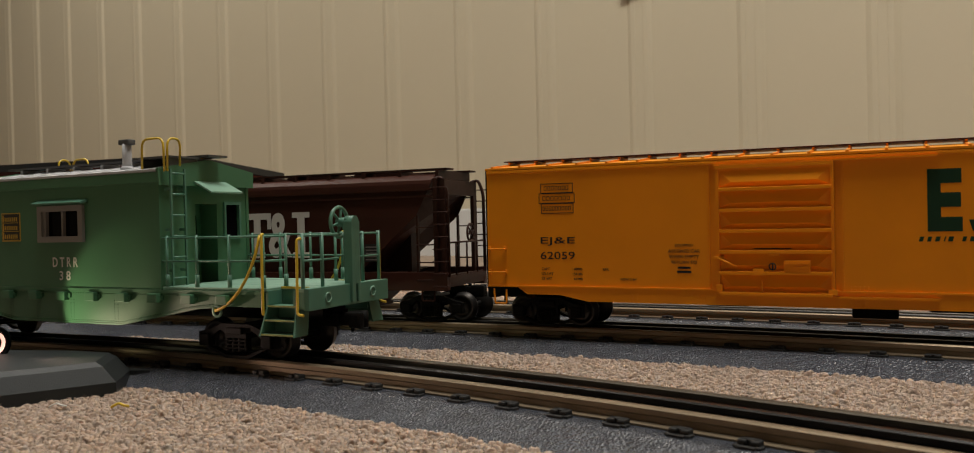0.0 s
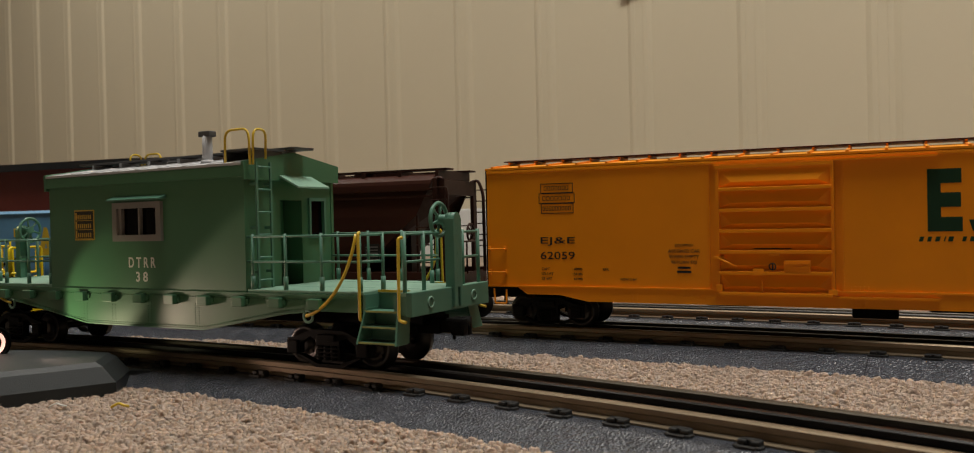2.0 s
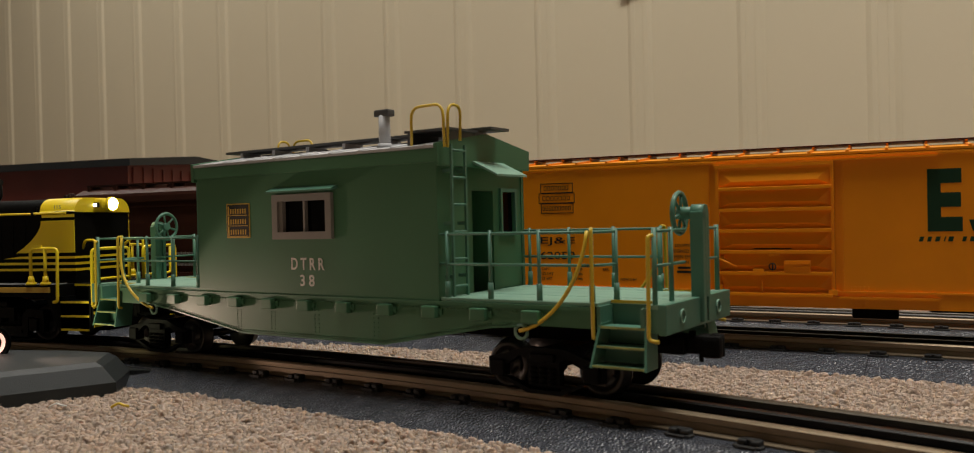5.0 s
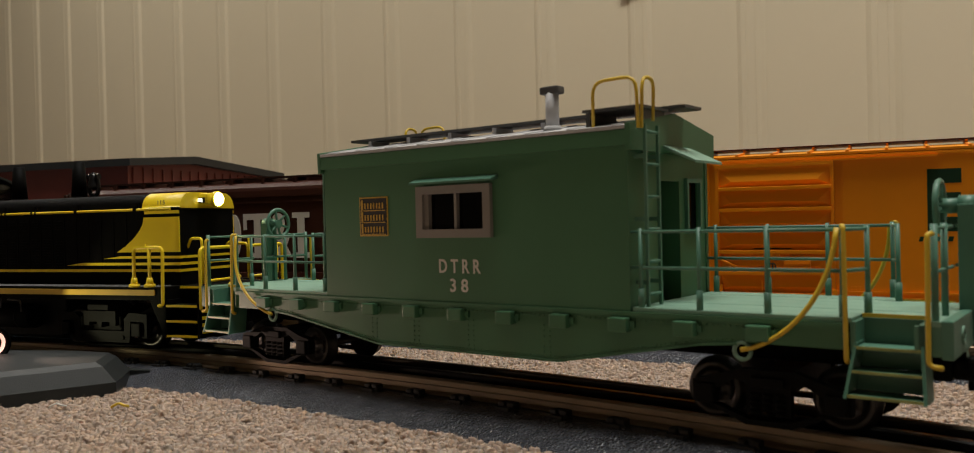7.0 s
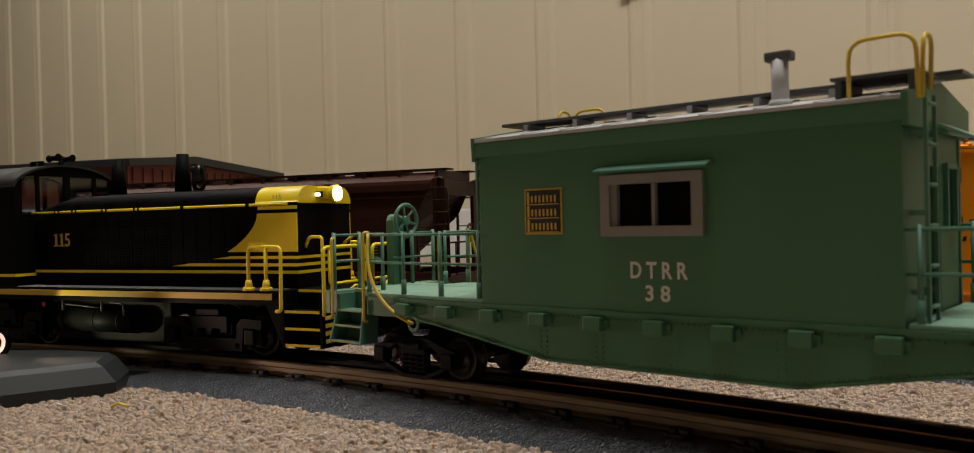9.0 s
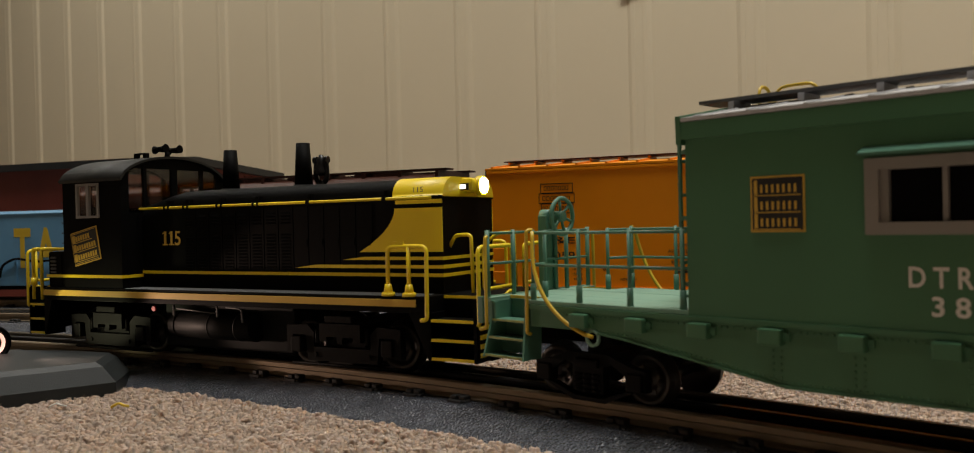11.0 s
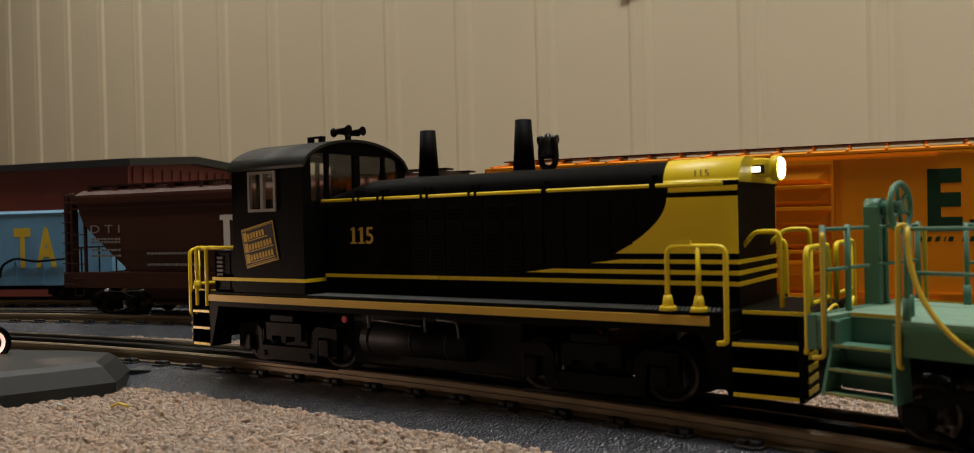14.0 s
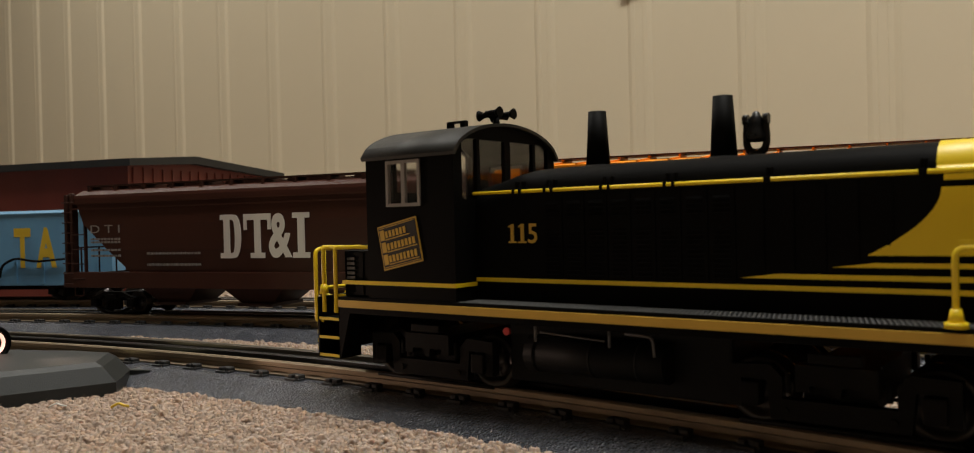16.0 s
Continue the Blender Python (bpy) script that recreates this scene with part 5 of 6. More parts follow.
    part("roof_walk_saddle", bm, ORANGE, e)
    # lettering
    y = -hw - 0.00005
    text("lettering", "EJ&E", -0.1189, y, 0.0690, 0.0050, INK, e, width=0.0217)
    text("lettering", "62059", -0.1189, y, 0.0610, 0.0044, INK, e, width=0.0215)
    for k, (a, b) in enumerate((("CAPY", "140000"), ("LD LMT", "158100"), ("LT WT", "61900"))):
        z = 0.0545 - k * 0.0029
        text("lettering", a, -0.1292, y, z, 0.0015, INK, e, align="LEFT")
        text("lettering", b, -0.1035, y, z, 0.0015, INK, e, align="RIGHT")
    text("lettering", "XML", -0.0893, y, 0.0545, 0.0014, INK, e)
    text("lettering", "NEW 3-64", -0.0760, y, 0.0489, 0.0015, INK, e)
    for k, a in enumerate(("EQUIPPED", "ASSIGNED CAR", "WHEN EMPTY", "RETURN TO")):
        text("lettering", a, -0.0443, y, 0.0679 - k * 0.0031, 0.0018, INK, e)
    bm = bm_new()
    box(bm, -0.0478, -0.0408, y - 0.0001, y, 0.0559, 0.0571)
    box(bm, -0.0482, -0.0404, y - 0.0001, y, 0.0536, 0.0548)
    box(bm, -0.0070, 0.0120, y - 0.0014 - 0.0001, y - 0.0012, 0.0668, 0.0673)
    part("small_print", bm, INK, e)
    # outline emblem with bars
    bm = bm_new()
    cx, ya, yb = -0.1189, y - 0.00012, y + 0.00002
    def frame_box(a, b, c, d, w=0.0004):
        box(bm, a, b, ya, yb, c, c + w)
        box(bm, a, b, ya, yb, d - w, d)
        box(bm, a, a + w, ya, yb, c, d)
        box(bm, b - w, b, ya, yb, c, d)
    frame_box(-0.1290, -0.1086, 0.1000, 0.1058)
    frame_box(-0.1302, -0.1076, 0.0940, 0.1000)
    frame_box(-0.1288, -0.1084, 0.0880, 0.0940)
    for k, (a, b, n) in enumerate(((-0.1268, -0.1108, 7), (-0.1278, -0.1098, 7), (-0.1278, -0.1096, 9))):
        z = 0.1017 - k * 0.0060
        for i in range(n):
            xq = a + (b - a) * i / n
            frame_box(xq, xq + (b - a) / n * 0.72, z, z + 0.0025, 0.0003)
    part("emblem", bm, INK, e, "black outlined railway emblem with bars")
    # large green initials
    text("lettering", "E", 0.0820, y, 0.0752, 0.0305, DGREEN, e, width=0.0150, bold=0.045)
    text("lettering", "J", 0.1030, y, 0.0752, 0.0305, DGREEN, e, width=0.0140, bold=0.045)
    xk = 0.0712
    for wd in (0.0026, 0.0024, 0.0028, 0.0008, 0.0030, 0, 0.0022, 0.0032, 0.0024, 0.0008, 0.0026, 0.0026):
        if wd == 0:
            xk += 0.0020
            continue
        bm = prism(bm_new(), [(xk, 0.0703), (xk + wd * 0.7, 0.0703), (xk + wd * 0.7 + 0.0006, 0.0727), (xk + 0.0006, 0.0727)], y - 0.0001, y)
        part("name_bar", bm, DGREEN, e)
        xk += wd + 0.0010
    bm = bm_new()
    box(bm, x0 + 0.004, x1 - 0.004, -0.012, 0.012, 0.0360, 0.0440)
    part("underframe", bm, BLACK, e)
    for a, b, c in ((0.040, 0.062, 0.0300), (-0.035, -0.012, 0.0345), (0.076, 0.100, 0.0340)):
        part("brake_gear", box(bm_new(), a, b, -0.020, 0.004, c, 0.0375, 0.001), BLACK, e)
    freight_truck(e, -0.1290)
    freight_truck(e, 0.1350)
    return e


# ------------------------------------------------------------------ the brown covered hopper
def build_hopper():
    e = thing("covered_hopper", pose(-0.1529, 0.6307, 0, 0, 0, -22), "dark brown covered hopper model with large white initials", "hopper car")
    xa, xb, hw = -0.1720, 0.1395, 0.0330
    # rounded body, sheet ends sloping inwards below
    bm = bm_new()
    prof = [(0.0, 0.0520), (hw - 0.001, 0.0520), (hw + 0.0008, 0.0700), (hw + 0.0010, 0.0900), (hw, 0.1110), (hw - 0.0006, 0.1132), (hw - 0.009, 0.1172), (0.0, 0.1182)]
    full = prof + [(-y, z) for y, z in prof[-2:0:-1]]
    def xs(z, s):
        cut = 0.0635 * max(0.0, min(1.0, (0.0990 - z) / 0.053))
        return xb - cut if s > 0 else xa + cut
    rows = [[bm.verts.new((xs(z, s), y, z)) for y, z in full] for s in (-1, 1)]
    n = len(full)
    for k in range(n):
        bm.faces.new((rows[0][k], rows[0][(k + 1) % n], rows[1][(k + 1) % n], rows[1][k]))
    bm.faces.new(rows[0][::-1])
    bm.faces.new(rows[1])
    part("body", bm, BROWN, e)
    for s in (-1, 1):
        for za, zb in ((0.1064, 0.1078), (0.1022, 0.1032)):
            part("top_sill", box(bm_new(), xa - 0.001, xb + 0.001, *sorted((s * (hw - 0.002), s * (hw + 0.0018))), za, zb), BROWN, e)
        part("side_sill", box(bm_new(), -0.1836, 0.1502, *sorted((s * (hw - 0.004), s * (hw + 0.0012))), 0.0410, 0.0532, 0.0004), BROWN, e)
        # corner posts with grab irons, and the shorter ladder beside them
        for q, d in ((xb, 1), (xa, -1)):
            bm = box(bm_new(), *sorted((q + d * 0.0015, q + d * 0.0042)), *sorted((s * (hw - 0.005), s * (hw + 0.0008))), 0.0420, 0.1140, 0.0003)
            if s < 0:
                box(bm, *sorted((q + d * 0.0075, q + d * 0.0102)), *sorted((s * (hw - 0.005), s * (hw + 0.0008))), 0.0420, 0.1140, 0.0003)
                box(bm, *sorted((q + d * 0.0040, q + d * 0.0078)), *sorted((s * (hw - 0.005), s * (hw - 0.0020))), 0.0420, 0.1140)
            post = part("corner_post", bm, BROWND, e)
            for k in range(9):
                z = 0.0440 + k * 0.0080
                g = [(q + d * 0.0012, s * hw, z), (q + d * 0.0012, s * (hw + 0.0022), z), (q + d * 0.0112, s * (hw + 0.0022), z), (q + d * 0.0112, s * hw, z)]
                part("grab_iron", tube(bm_new(), bend(g, 0.0008, 2), 0.00045, 5), BROWND, post)
            bm = box(bm_new(), *sorted((q - d * 0.0110, q - d * 0.0098)), *sorted((s * (hw - 0.002), s * (hw + 0.0006))), 0.0420, 0.0905)
            lad = part("ladder", bm, BROWND, e)
            for k in range(4):
                z = 0.0480 + k * 0.0115
                part("rung", tube(bm_new(), [(q - d * 0.0110, s * (hw + 0.0012), z), (q + d * 0.0016, s * (hw + 0.0012), z)], 0.00045, 5), BROWND, lad)
            g = [(q - d * 0.0080, s * hw, 0.0415), (q - d * 0.0080, s * hw, 0.0345), (q + d * 0.0010, s * hw, 0.0345), (q + d * 0.0010, s * hw, 0.0415)]
            part("stirrup_step", tube(bm_new(), bend(g, 0.001, 2), 0.0006, 6), BROWND, e)
    for q, sg in ((xb, 0.30), (xa, -0.30)):
        bm = bm_new()
        box(bm, *sorted((q, q + sg * 0.0360)), -hw + 0.002, hw - 0.002, 0.0465, 0.0500)
        box(bm, *sorted((q + sg * 0.030, q + sg * 0.0345)), -hw, hw, 0.0430, 0.0510)
        part("end_platform", bm, BROWND, e)
        g = [(q + sg * 0.004, -hw + 0.002, 0.1135), (q + sg * 0.022, -hw + 0.002, 0.1150), (q + sg * 0.035, -hw + 0.002, 0.1060), (q + sg * 0.036, -hw + 0.002, 0.0500)]
        part("end_brace", tube(bm_new(), bend(g, 0.005), 0.0012, 6), BROWND, e)
        g = [(a, -b, c) for a, b, c in g]
        part("end_brace", tube(bm_new(), bend(g, 0.005), 0.0012, 6), BROWND, e)
        g = [(q + sg * 0.034, -hw + 0.002, 0.0720), (q + sg * 0.034, hw - 0.002, 0.0720)]
        part("end_rail", tube(bm_new(), g, 0.0007, 6), BROWND, e)
        for yv in (-0.018, 0.0, 0.018):
            part("end_rail", tube(bm_new(), [(q + sg * 0.034, yv, 0.0500), (q + sg * 0.034, yv, 0.0720)], 0.0007, 6), BROWND, e)
        part("end_header", box(bm_new(), *sorted((q + sg * 0.006, q + sg * 0.014)), -hw + 0.001, hw - 0.001, 0.1035, 0.1135, 0.0004), BROWND, e)
        hand_wheel(e, "brake_wheel", (q + sg * 0.030, 0.010, 0.0780), 0.006, 0, BROWND)
        coupler(e, q + sg * 0.035, 1 if sg > 0 else -1)
    for q, sg in ((xb, 0.30), (xa, -0.30)):
        part("bolster_web", box(bm_new(), *sorted((q - sg * 0.16, q - sg * 0.10)), -0.004, 0.004, 0.0480, 0.0800), BROWND, e)
    # roof walk and hatches
    part("roof_walk", box(bm_new(), xa + 0.004, xb + 0.008, -0.024, -0.014, 0.1200, 0.1212), BROWND, e)
    part("roof_walk", box(bm_new(), xa + 0.004, xb + 0.008, 0.014, 0.024, 0.1200, 0.1212), BROWND, e)
    for k in range(12):
        x = xa + 0.008 + k * 0.0277
        part("walk_support", box(bm_new(), x - 0.0012, x + 0.0012, -0.026, 0.026, 0.1140, 0.1200), BROWND, e)
    for k in range(5):
        x = xa + 0.035 + k * 0.056
        part("roof_hatch", box(bm_new(), x - 0.018, x + 0.018, -0.011, 0.011, 0.1165, 0.1222, 0.0012), BROWND, e)
    # outlet hoppers
    for xc in (-0.090, -0.012, 0.066):
        bm = bm_new()
        top = [(xc - 0.040, -0.028, 0.0525), (xc + 0.040, -0.028, 0.0525), (xc + 0.040, 0.028, 0.0525), (xc - 0.040, 0.028, 0.0525)]
        low = [(xc - 0.014, -0.016, 0.0290), (xc + 0.014, -0.016, 0.0290), (xc + 0.014, 0.016, 0.0290), (xc - 0.014, 0.016, 0.0290)]
        a = [bm.verts.new(v) for v in top]
        b = [bm.verts.new(v) for v in low]
        for i in range(4):
            bm.faces.new((a[i], a[(i + 1) % 4], b[(i + 1) % 4], b[i]))
        bm.faces.new(a)
        bm.faces.new(b[::-1])
        box(bm, xc - 0.015, xc + 0.015, -0.020, 0.020, 0.0270, 0.0292)
        part("outlet", bm, BROWND, e)
    y = -hw - 0.0013
    # slab-serif initials
    u, zb, h = 0.000338, 0.0632, 0.0315
    lx = lambda v: -0.0292 + v * u
    lz = lambda v: zb + v * h
    def bars(bm, rects):
        for a, b, c, d in rects:
            box(bm, lx(a), lx(b), y - 0.0003, y + 0.0003, lz(c), lz(d))
        return bm
    bm = bars(bm_new(), ((0, 30, 0, 0.12), (9, 25, 0.12, 0.88), (0, 30, 0.88, 1)))
    out, inn = [], []
    for k in range(13):
        a = -math.pi / 2 + math.pi * k / 12
        out.append((lx(30 + 24 * math.cos(a) ** 0.6 if 0 < k < 12 else 30), lz(0.5 + 0.5 * math.sin(a))))
        inn.append((lx(30 + 8 * math.cos(a) ** 0.6 if 0 < k < 12 else 30), lz(0.5 + 0.38 * math.sin(a))))
    prism(bm, out + inn[::-1], y - 0.0003, y + 0.0003)
    part("lettering", bm, WHITE, e)
    part("lettering", bars(bm_new(), ((78, 114, 0, 0.12), (88, 104, 0.12, 0.86), (61, 130, 0.86, 1), (61, 69, 0.64, 0.86), (122, 130, 0.64, 0.86))), WHITE, e)
    text("lettering", "&", lx(151), y, zb, h, WHITE, e, width=58 * u, bold=0.03)
    part("lettering", bars(bm_new(), ((184, 225, 0, 0.12), (196, 213, 0.12, 0.88), (184, 225, 0.88, 1))), WHITE, e)
    text("lettering", "D T I", -0.1392, y, 0.0835, 0.0060, GREY, e, width=0.0295)
    bm = bm_new()
    for a, b, c, d in ((-0.1540, -0.1240, 0.0755, 0.0795), (-0.1540, -0.1240, 0.0650, 0.0710), (-0.0980, -0.0460, 0.0580, 0.0680)):
        k = a
        while k < b - 0.002:
            box(bm, k, k + 0.0022, y - 0.0001, y + 0.0012, c, c + 0.0016)
            box(bm, k, k + 0.0022, y - 0.0001, y + 0.0012, d - 0.0016, d)
            k += 0.0034
    part("data_bars", bm, GREYL, e)
    lab = part("data_panel", box(bm_new(), 0.0900, 0.1010, y - 0.0002, y + 0.0008, 0.0600, 0.0720), INK, e)
    bm = bm_new()
    for k in range(5):
        box(bm, 0.0910, 0.1000, y - 0.0004, y - 0.0001, 0.0612 + k * 0.0021, 0.0620 + k * 0.0021)
    part("data_bars", bm, GREYL, lab)
    freight_truck(e, -0.1420)
    freight_truck(e, 0.1340)
    return e


GREYL = mat("faded_grey_lettering", (0.22, 0.20, 0.19), 0.6)


def build_blue_car():
    e = thing("boxcar", on(C2, R2 + 0.1143, 78.1), "sky-blue boxcar model with yellow letters behind the hopper", "boxcar")
    x0, x1, hw = -0.190, 0.162, 0.0325
    part("body", box(bm_new(), x0, x1, -hw, hw, 0.0345, 0.1034, 0.0006), BLUE, e)
    part("roof", prism(bm_new(), [(-hw - 0.001, 0.1032), (0, 0.1066), (hw + 0.001, 0.1032), (hw + 0.001, 0.1026), (-hw - 0.001, 0.1026)], x0, x1, "x"), BLUE, e)
    for k in range(12):
        xs = x0 + 0.012 + k * 0.0296
        part("side_post", box(bm_new(), xs - 0.0012, xs + 0.0012, -hw - 0.0012, -hw, 0.0365, 0.0590), BLUE, e)
    part("underframe", box(bm_new(), x0, x1, -0.02, 0.02, 0.0300, 0.0345), BLACK, e)
    text("lettering", "T A", 0.0795, -hw - 0.0001, 0.0514, 0.0381, YEL, e, width=0.0462, bold=0.04)
    g = [(0.0426, -hw - 0.003, 0.0422), (0.0450, -hw - 0.003, 0.0543), (0.0600, -hw - 0.003, 0.0611), (0.0826, -hw - 0.003, 0.0573), (0.1135, -hw - 0.003, 0.0596)]
    part("hose", tube(bm_new(), bend(g, 0.006), 0.0012, 6), TRUCK, e)
    freight_truck(e, 0.110)
    freight_truck(e, -0.120)
    coupler(e, x1, 1)
    return e


def build_shed():
    """A red model shed with a black low-pitched roof, standing on the carpet behind the tracks."""
    e = thing("model_shed", pose(-0.4027, 0.950, 0, 0, 0, 72), "dark red model railway shed with low black roof", "model building")
    L, W, H = 0.302, 0.420, 0.166
    part("wall", box(bm_new(), 0, L, 0, W, 0, H), REDB, e)
    part("roof", prism(bm_new(), [(-0.008, H - 0.001), (L * 0.36, H + 0.0085), (L + 0.010, H - 0.003), (L + 0.010, H - 0.012), (L * 0.36, H - 0.001), (-0.008, H - 0.009)], -0.010, W + 0.01), ROOFK, e)
    bm = bm_new()
    for k in range(18):
        xs = 0.008 + k * 0.0168
        box(bm, xs - 0.001, xs + 0.001, -0.0016, 0.0, 0.002, H - 0.010)
    part("batten", bm, REDB, e)
    bm = bm_new()
    box(bm, 0.105, 0.145, -0.004, -0.0005, 0.130, 0.134, 0.0005)
    part("sign_bracket", bm, GREYL, e)
    return e


boxcar = build_boxcar()
hopper = build_hopper()
build_blue_car()
build_shed()


# ------------------------------------------------------------------ switch machine with its lantern
def build_machine():
    e = thing("switch_machine", pose(0, 0, 0), "charcoal plastic switch machine housing beside the track", "switch machine")
    bm = bm_new()
    foot = [(-0.188, 0.440), (-0.180, 0.405), (-0.300, 0.322), (-0.345, 0.385), (-0.300, 0.470), (-0.215, 0.452)]
    rings = []
    for z, k in ((0.0, 0.0), (0.0125, 0.0), (0.0200, 0.013), (0.0222, 0.020)):
        c = Vector((-0.255, 0.415))
        rings.append([bm.verts.new((x + (c.x - x) * k * 7, y + (c.y - y) * k * 7, z)) for x, y in foot])
    n = len(foot)
    for a, b in zip(rings, rings[1:]):
        for i in range(n):
            bm.faces.new((a[i], a[(i + 1) % n], b[(i + 1) % n], b[i]))
    bm.faces.new(rings[-1])
    bm.faces.new(rings[0][::-1])
    bmesh.ops.bevel(bm, geom=[q for q in bm.edges if q.calc_face_angle(0) > 0.3], offset=0.0012, segments=2, affect="EDGES")
    part("housing", bm, MACH, e)
    bm = bm_new()
    prism(bm, [(-0.205, 0.441), (-0.176, 0.436), (-0.180, 0.448), (-0.205, 0.456)], 0.004, 0.0125, "z")
    part("throw_bar_cover", bm, MACH, e)
    return e


build_machine()


def build_lantern():
    e = thing("switch_lantern", pose(-0.2625, 0.4395, 0.0215), "small black switch lantern with a glowing round lens", "lantern")
    bm = bm_new()
    cyl(bm, (0, 0, 0), (0, 0, 0.0030), 0.0060, 0.0050)
    box(bm, -0.0085, 0.0040, -0.0060, 0.0060, 0.0015, 0.0165, 0.0010)
    cyl(bm, (0, 0, 0.0165), (0, 0, 0.0190), 0.0040, 0.0025)
    part("lantern_body", bm, BLACK, e)
    bm = bm_new()
    d = Vector((0.88, -0.47, 0)).normalized()
    c = Vector((0.0020, -0.0010, 0.0068))
    n = 24
    q = d.to_track_quat("Z", "Y")
    prof = [(0.0085, 0.0), (0.0088, 0.0052), (0.0074, 0.0052), (0.0070, 0.0030)]
    rings = [[bm.verts.new(c + q @ Vector((r * math.cos(2 * math.pi * k / n), r * math.sin(2 * math.pi * k / n), h))) for k in range(n)] for r, h in prof]
    for a, b in zip(rings, rings[1:]):
        for k in range(n):
            f = bm.faces.new((a[k], a[(k + 1) % n], b[(k + 1) % n], b[k]))
            f.smooth = True
    part("lens_hood", bm, BLACK, e)
    def disc(r0, r1, h):
        b = bm_new()
        rr = [[b.verts.new(c + q @ Vector((r * math.cos(2 * math.pi * k / n), r * math.sin(2 * math.pi * k / n), hh))) for k in range(n)] for r, hh in ((r0, h), (r1, h + 0.0006), (r1, h - 0.0005), (r0, h - 0.0006))]
        for a, bb in zip(rr, rr[1:] + rr[:1]):
            for k in range(n):
                b.faces.new((a[k], a[(k + 1) % n], bb[(k + 1) % n], bb[k]))
        return b
    part("lens_ring", disc(0.0048, 0.0062, 0.0036), LENS, e, "glowing pinkish-white lens ring")
    part("lens", disc(0.0001, 0.0040, 0.0030), GLASSK, e, "dark glass lens centre")
    return e


LENS = mat("lantern_lens_glow", (0.9, 0.75, 0.7), 0.15, emit=(1.0, 0.55, 0.42), power=1.2)
build_lantern()

# skirting along the wall, wall bracket and nail
bm = box(bm_new(), -7.0, 4.0, -0.030, -0.0135, 0, 0.115, 0.003)
sk = structure("baseboard", bm, mat("white_skirting", (0.72, 0.72, 0.70), 0.5, var=0.04, scale=3), "white painted skirting board along the ribbed wall", "baseboard")
sk.matrix_basis = WALL_M
br = tagged(link("wall_bracket", box(bm_new(), -0.022, 0.022, -0.006, 0.004, 0, 0.02, 0.002), mat("brown_bracket", (0.10, 0.06, 0.035), 0.5)), "small brown bracket fixed to the ribbed wall", "bracket")
br.matrix_basis = WALL_M @ pose(0.392, -0.006, 0.5455)
nail = tagged(link("nail", lathe(bm_new(), [(0.002, 0.0), (0.0022, -0.008), (0.0055, -0.009), (0.0045, -0.0115), (0.001, -0.012)], 0.0, 12), WALL), "painted screw head in the ribbed wall panel", "screw")
nail.matrix_basis = WALL_M @ pose(0.8915, -0.0095, 0.4795)
for x, y in ((0.60, 0.45), (-1.5, 2.0)):
    lp = thing("ceiling_lamp", pose(x, y, 2.37), "flat rectangular ceiling lamp with white frame", "ceiling lamp", "ceiling lamps")
    bm = bm_new()
    for a, b, c, d in ((-0.63, 0.63, -0.33, -0.305), (-0.63, 0.63, 0.305, 0.33), (-0.63, -0.605, -0.305, 0.305), (0.605, 0.63, -0.305, 0.305)):
        box(bm, a, b, c, d, -0.03, 0.03)
    part("frame", bm, CEIL, lp)


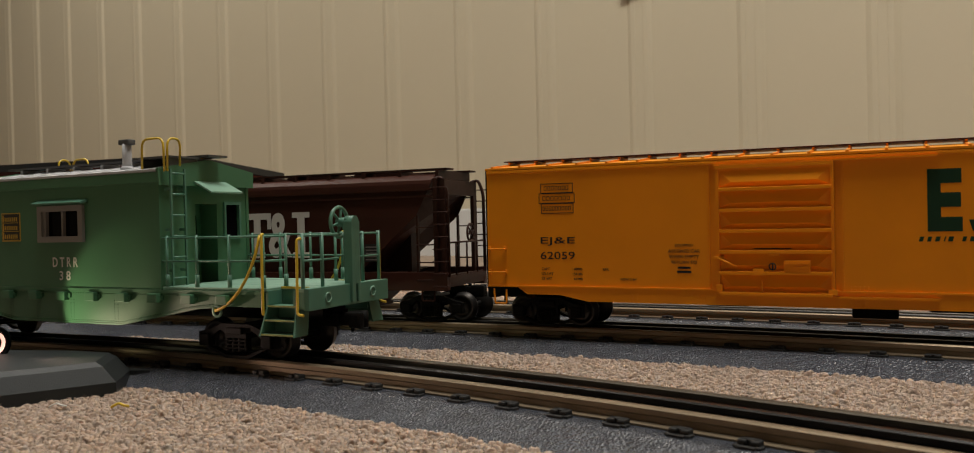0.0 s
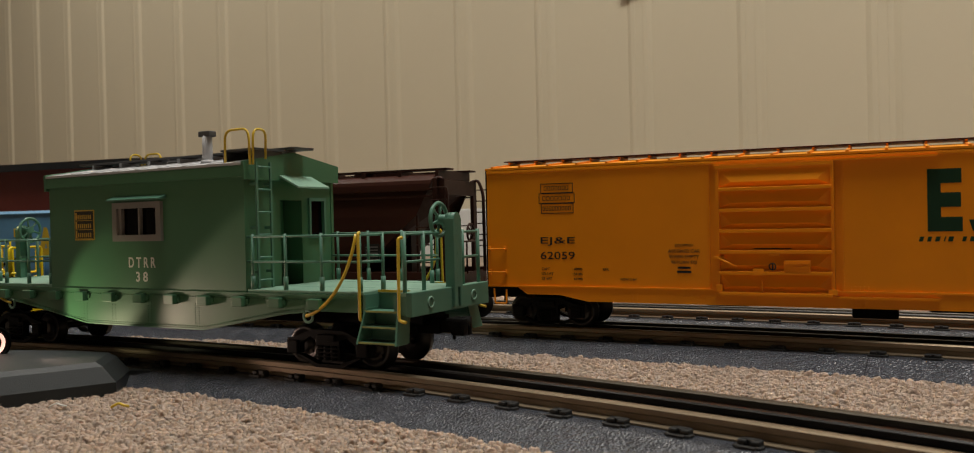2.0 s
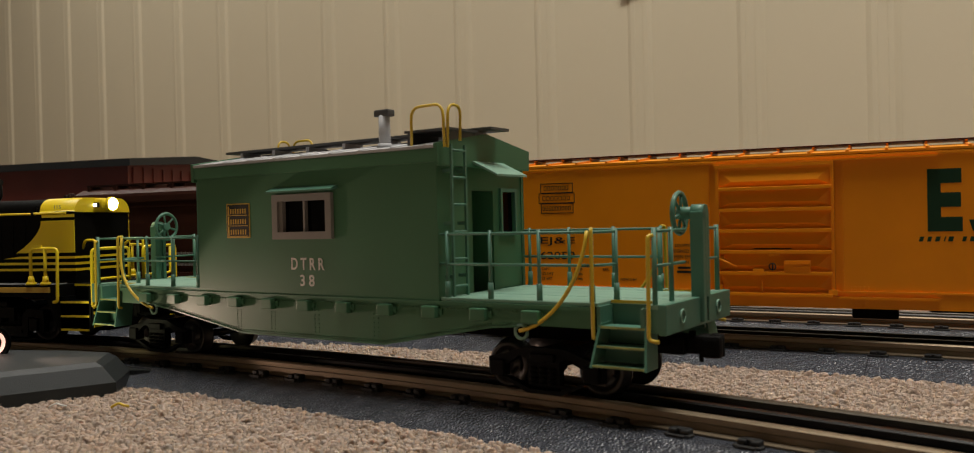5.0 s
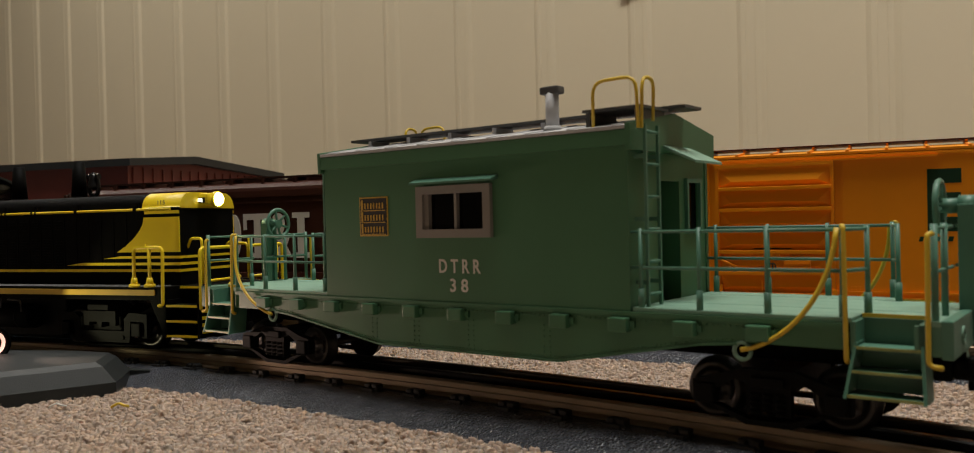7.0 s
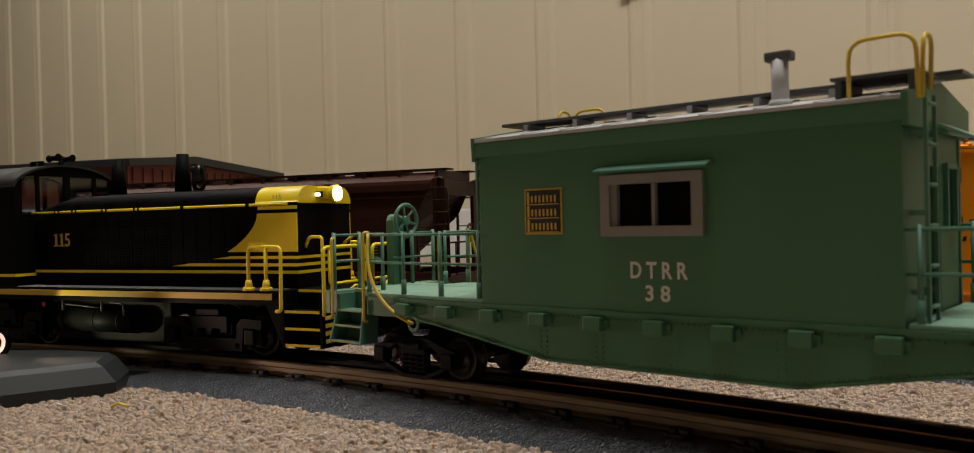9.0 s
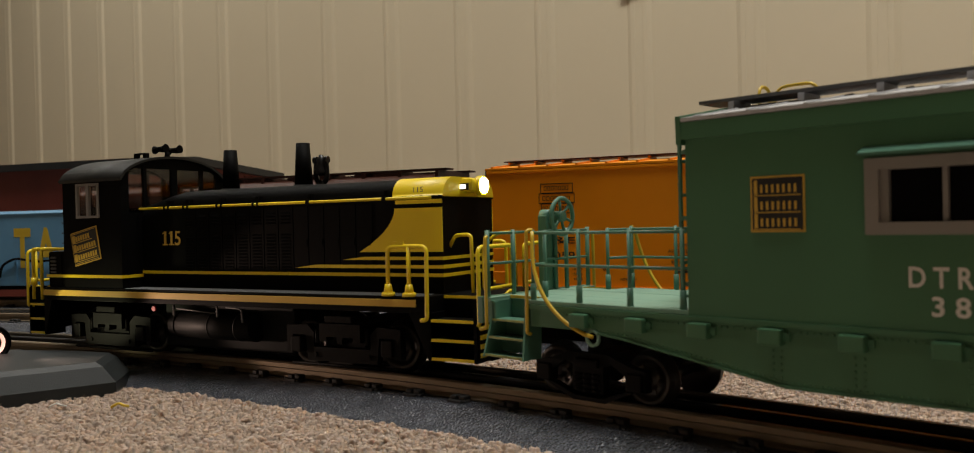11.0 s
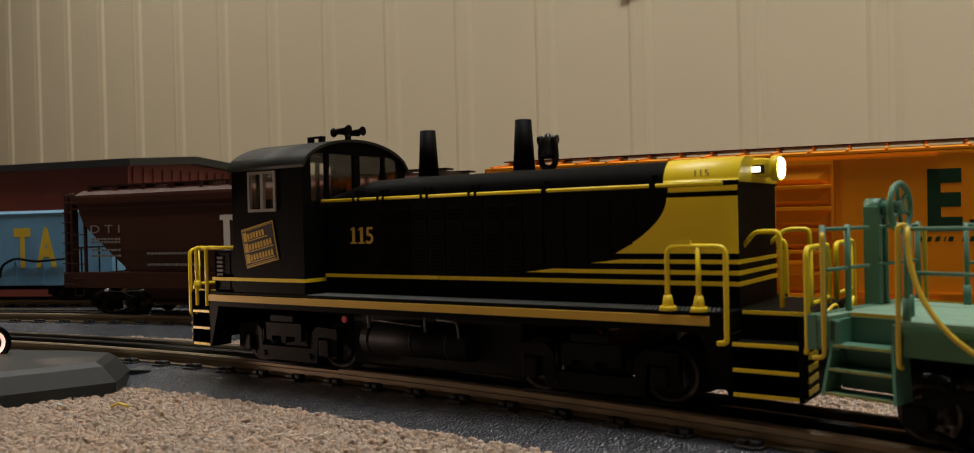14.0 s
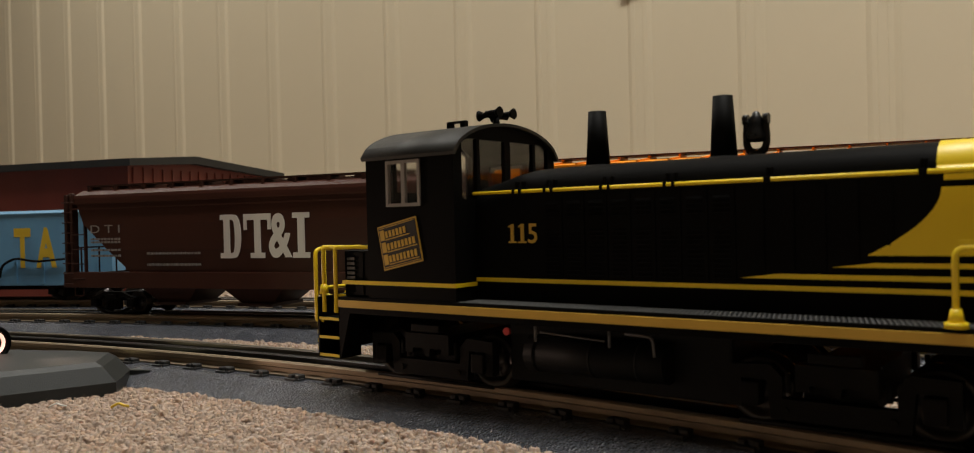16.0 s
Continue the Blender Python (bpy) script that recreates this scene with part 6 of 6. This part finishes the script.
# ------------------------------------------------------------------ carpet pile
def carpet_pile(name, spots, r, zc, tall, material, label, wisps=0):
    """Many little tufts of yarn in one mesh."""
    rng = np.random.default_rng(7)
    k, rows = 5, 3
    unit = []
    for j in range(rows):
        a = -0.35 + j * 0.62
        for i in range(k):
            b = 2 * math.pi * (i + 0.5 * (j % 2)) / k
            unit.append((math.cos(a) * math.cos(b), math.cos(a) * math.sin(b), math.sin(a)))
    unit.append((0.05, 0, 0.96))
    unit = np.array(unit)
    faces = []
    for j in range(rows - 1):
        for i in range(k):
            faces += [(j * k + i, j * k + (i + 1) % k, (j + 1) * k + i), (j * k + (i + 1) % k, (j + 1) * k + (i + 1) % k, (j + 1) * k + i)]
    for i in range(k):
        faces.append(((rows - 1) * k + i, (rows - 1) * k + (i + 1) % k, rows * k))
    faces = np.array(faces)
    n, m = len(spots), len(unit)
    rr = r * rng.uniform(0.7, 1.25, (n, 1, 1))
    wob = 1 + rng.uniform(-0.13, 0.13, (n, m, 1))
    v = unit[None] * rr * wob
    v[:, :, 2] *= tall
    lean = rng.normal(0, 0.22, (n, 1, 2))
    v[:, :, :2] += lean * v[:, :, 2:3]
    v[:, :, 0] += spots[:, 0:1]
    v[:, :, 1] += spots[:, 1:2]
    v[:, :, 2] += zc + rng.normal(0, 0.00035, (n, 1)) + 0.0009 * (np.sin(spots[:, 0:1] * 620 + 3 * np.sin(spots[:, 1:2] * 310)) * np.sin(spots[:, 1:2] * 570 + 2 * np.sin(spots[:, 0:1] * 400)))
    f = (faces[None] + (np.arange(n) * m)[:, None, None]).reshape(-1, 3)
    v = v.reshape(-1, 3)
    if wisps:
        # loose fibre ends standing out of each tuft
        q = n * wisps
        top = np.repeat(v.reshape(n, m, 3)[:, -1], wisps, 0) - (0, 0, r * 0.9)
        d = rng.normal(0, 1, (q, 3))
        d[:, 2] = np.abs(d[:, 2]) + 0.35
        d /= np.linalg.norm(d, axis=1, keepdims=True)
        side = np.cross(d, rng.normal(0, 1, (q, 3)))
        side *= 0.00014 / np.linalg.norm(side, axis=1, keepdims=True)
        a = top + d * r * 0.55
        c = a + d * r * rng.uniform(0.45, 1.05, (q, 1)) + rng.normal(0, r * 0.30, (q, 3))
        w = np.stack((a - side, a + side, c + side * 0.5, c - side * 0.5), 1).reshape(-1, 3)
        k4 = np.arange(q)[:, None] * 4 + len(v)
        f = np.concatenate((f, k4 + (0, 1, 2), k4 + (0, 2, 3)))
        v = np.concatenate((v, w))
    me = bpy.data.meshes.new(name)
    me.from_pydata(v.tolist(), [], f.tolist())
    me.polygons.foreach_set("use_smooth", [True] * len(me.polygons))
    me.materials.append(material)
    return tagged(new(name, me), label, "carpet", kind="stuff")


def yarn_material():
    m = TUFT
    nt = m.node_tree
    g = nt.nodes.new("ShaderNodeNewGeometry")
    mr = nt.nodes.new("ShaderNodeMapRange")
    mr.inputs[3].default_value, mr.inputs[4].default_value = 0.90, 1.09
    nt.links.new(g.outputs["Random Per Island"], mr.inputs[0])
    mx = nt.nodes.new("ShaderNodeMix")
    mx.data_type, mx.blend_type = "RGBA", "MULTIPLY"
    mx.inputs[0].default_value = 1.0
    b = nt.nodes["Principled BSDF"]
    b.inputs["Subsurface Weight"].default_value = 0.85
    b.inputs["Subsurface Radius"].default_value = (1.0, 0.8, 0.6)
    b.inputs["Subsurface Scale"].default_value = 0.002
    old = b.inputs["Base Color"].links[0].from_socket
    nt.links.new(old, mx.inputs[6])
    nt.links.new(mr.outputs[0], mx.inputs[7])
    nt.links.new(mx.outputs[2], b.inputs["Base Color"])


yarn_material()


def spots(step, keep, x0, x1, y0, y1, seed):
    rng = np.random.default_rng(seed)
    gx, gy = np.meshgrid(np.arange(x0, x1, step), np.arange(y0, y1, step))
    p = np.c_[gx.ravel(), gy.ravel()] + rng.uniform(-0.42, 0.42, (gx.size, 2)) * step
    return np.c_[p[keep(p)], np.zeros(int(keep(p).sum()))]


def off_tracks(p):
    d1 = np.abs(np.hypot(p[:, 0] - C1.x, p[:, 1] - C1.y) - R1)
    d2 = np.abs(np.hypot(p[:, 0] - C2.x, p[:, 1] - C2.y) - R2)
    d3 = np.abs(np.hypot(p[:, 0] - C2.x, p[:, 1] - C2.y) - R2 - 0.1143)
    return (d1 > 0.0462) & (d2 > 0.0462) & (d3 > 0.0462) & (np.abs(p[:, 0]) < 0.66 * p[:, 1] + 0.02)


near = spots(0.00165, lambda p: off_tracks(p) & (p[:, 1] < 0.62), -0.36, 0.36, 0.17, 0.62, 3)
far = spots(0.0060, lambda p: off_tracks(p) & (p[:, 1] >= 0.62) & ~((p[:, 0] < -0.30) & (p[:, 1] > 0.96)), -0.75, 0.75, 0.62, 1.15, 5)
carpet_pile("carpet_pile", near, 0.00170, 0.0052, 1.1, TUFT, "beige cut-pile carpet with loose curly tufts", 2)
carpet_pile("carpet_pile", far, 0.0048, 0.0036, 0.9, TUFT, "beige cut-pile carpet behind the tracks")
fl = structure("carpet_ground", box(bm_new(), -3.9, 3.5, -2.9, 5.8, 0.0005, 0.0035), CARPET, "beige carpet", "carpet")
# bits of fluff on the carpet
for x, y, c, nm, lb in ((-0.1660, 0.3675, YEL, "yellow_scrap", "tiny yellow plastic scrap lying on carpet"), (-0.1950, 0.3710, WHITE, "white_thread", "tiny white thread lying on carpet")):
    g = [(x, y, 0.0082), (x + 0.003, y + 0.001, 0.0100), (x + 0.0055, y - 0.0005, 0.0092), (x + 0.0075, y + 0.001, 0.0084)]
    tagged(link(nm, tube(bm_new(), bend(g, 0.002), 0.0006 if c is YEL else 0.0004, 6), c), lb, "scrap")


# ------------------------------------------------------------------ what moves
def motions():
    way = [(0.0, 63.38), (0.5, 62.85), (1.0, 62.15), (1.5, 61.48), (2.0, 60.81), (2.5, 60.18), (3.0, 59.45), (3.5, 58.55), (4.0, 57.71), (4.5, 56.83), (5.25, 55.50), (6.0, 54.17), (6.5, 53.28), (7.0, 52.40), (7.5, 51.52), (8.0, 50.62), (8.5, 49.73), (9.0, 48.86), (10.0, 47.12), (10.75, 45.79), (11.5, 44.44), (12.0, 43.52), (12.5, 42.63), (13.0, 41.76), (13.5, 40.90), (14.0, 40.01), (14.5, 39.13), (15.0, 38.25), (15.5, 37.37), (16.0, 36.50)]
    loco_way = [(0.0, 63.07), (0.5, 62.50), (1.0, 61.87), (1.5, 61.18), (2.0, 60.50), (2.5, 59.84), (3.0, 59.12), (3.5, 58.26), (4.0, 57.39), (4.5, 56.52), (5.25, 55.22), (6.0, 53.91), (6.5, 53.03), (7.0, 52.16), (7.5, 51.29), (8.0, 50.41), (8.5, 49.53), (9.0, 48.65), (10.0, 46.92), (10.75, 45.59), (11.5, 44.24), (12.0, 43.32), (12.5, 42.43), (13.0, 41.56), (13.5, 40.70), (14.0, 39.81), (14.5, 38.93), (15.0, 38.05), (15.5, 37.17), (16.0, 36.30)]
    walk(caboose, [(t, on(C1, R1 - 0.0007, a) @ pose(0.0066, 0, 0)) for t, a in way])
    walk(loco, [(t, on(CL, RL, a + 16.35 - 0.13 * min(1, max(0, (t - 9) / 2.5)))) for t, a in loco_way])
    ts, ds = [t for t, _ in way], [radians(way[0][1] - a) * R1 for _, a in way]
    for ob, x, z, r in WHEELSETS:
        top = ob.parent.parent
        if top in (caboose, loco):
            rows = []
            for k in range(81):
                t = k * 0.2
                turn = math.degrees(float(np.interp(t, ts, ds)) / r)
                rows.append((t, pose(x, 0, z, 0, turn, 0)))
            walk(ob, rows)


motions()
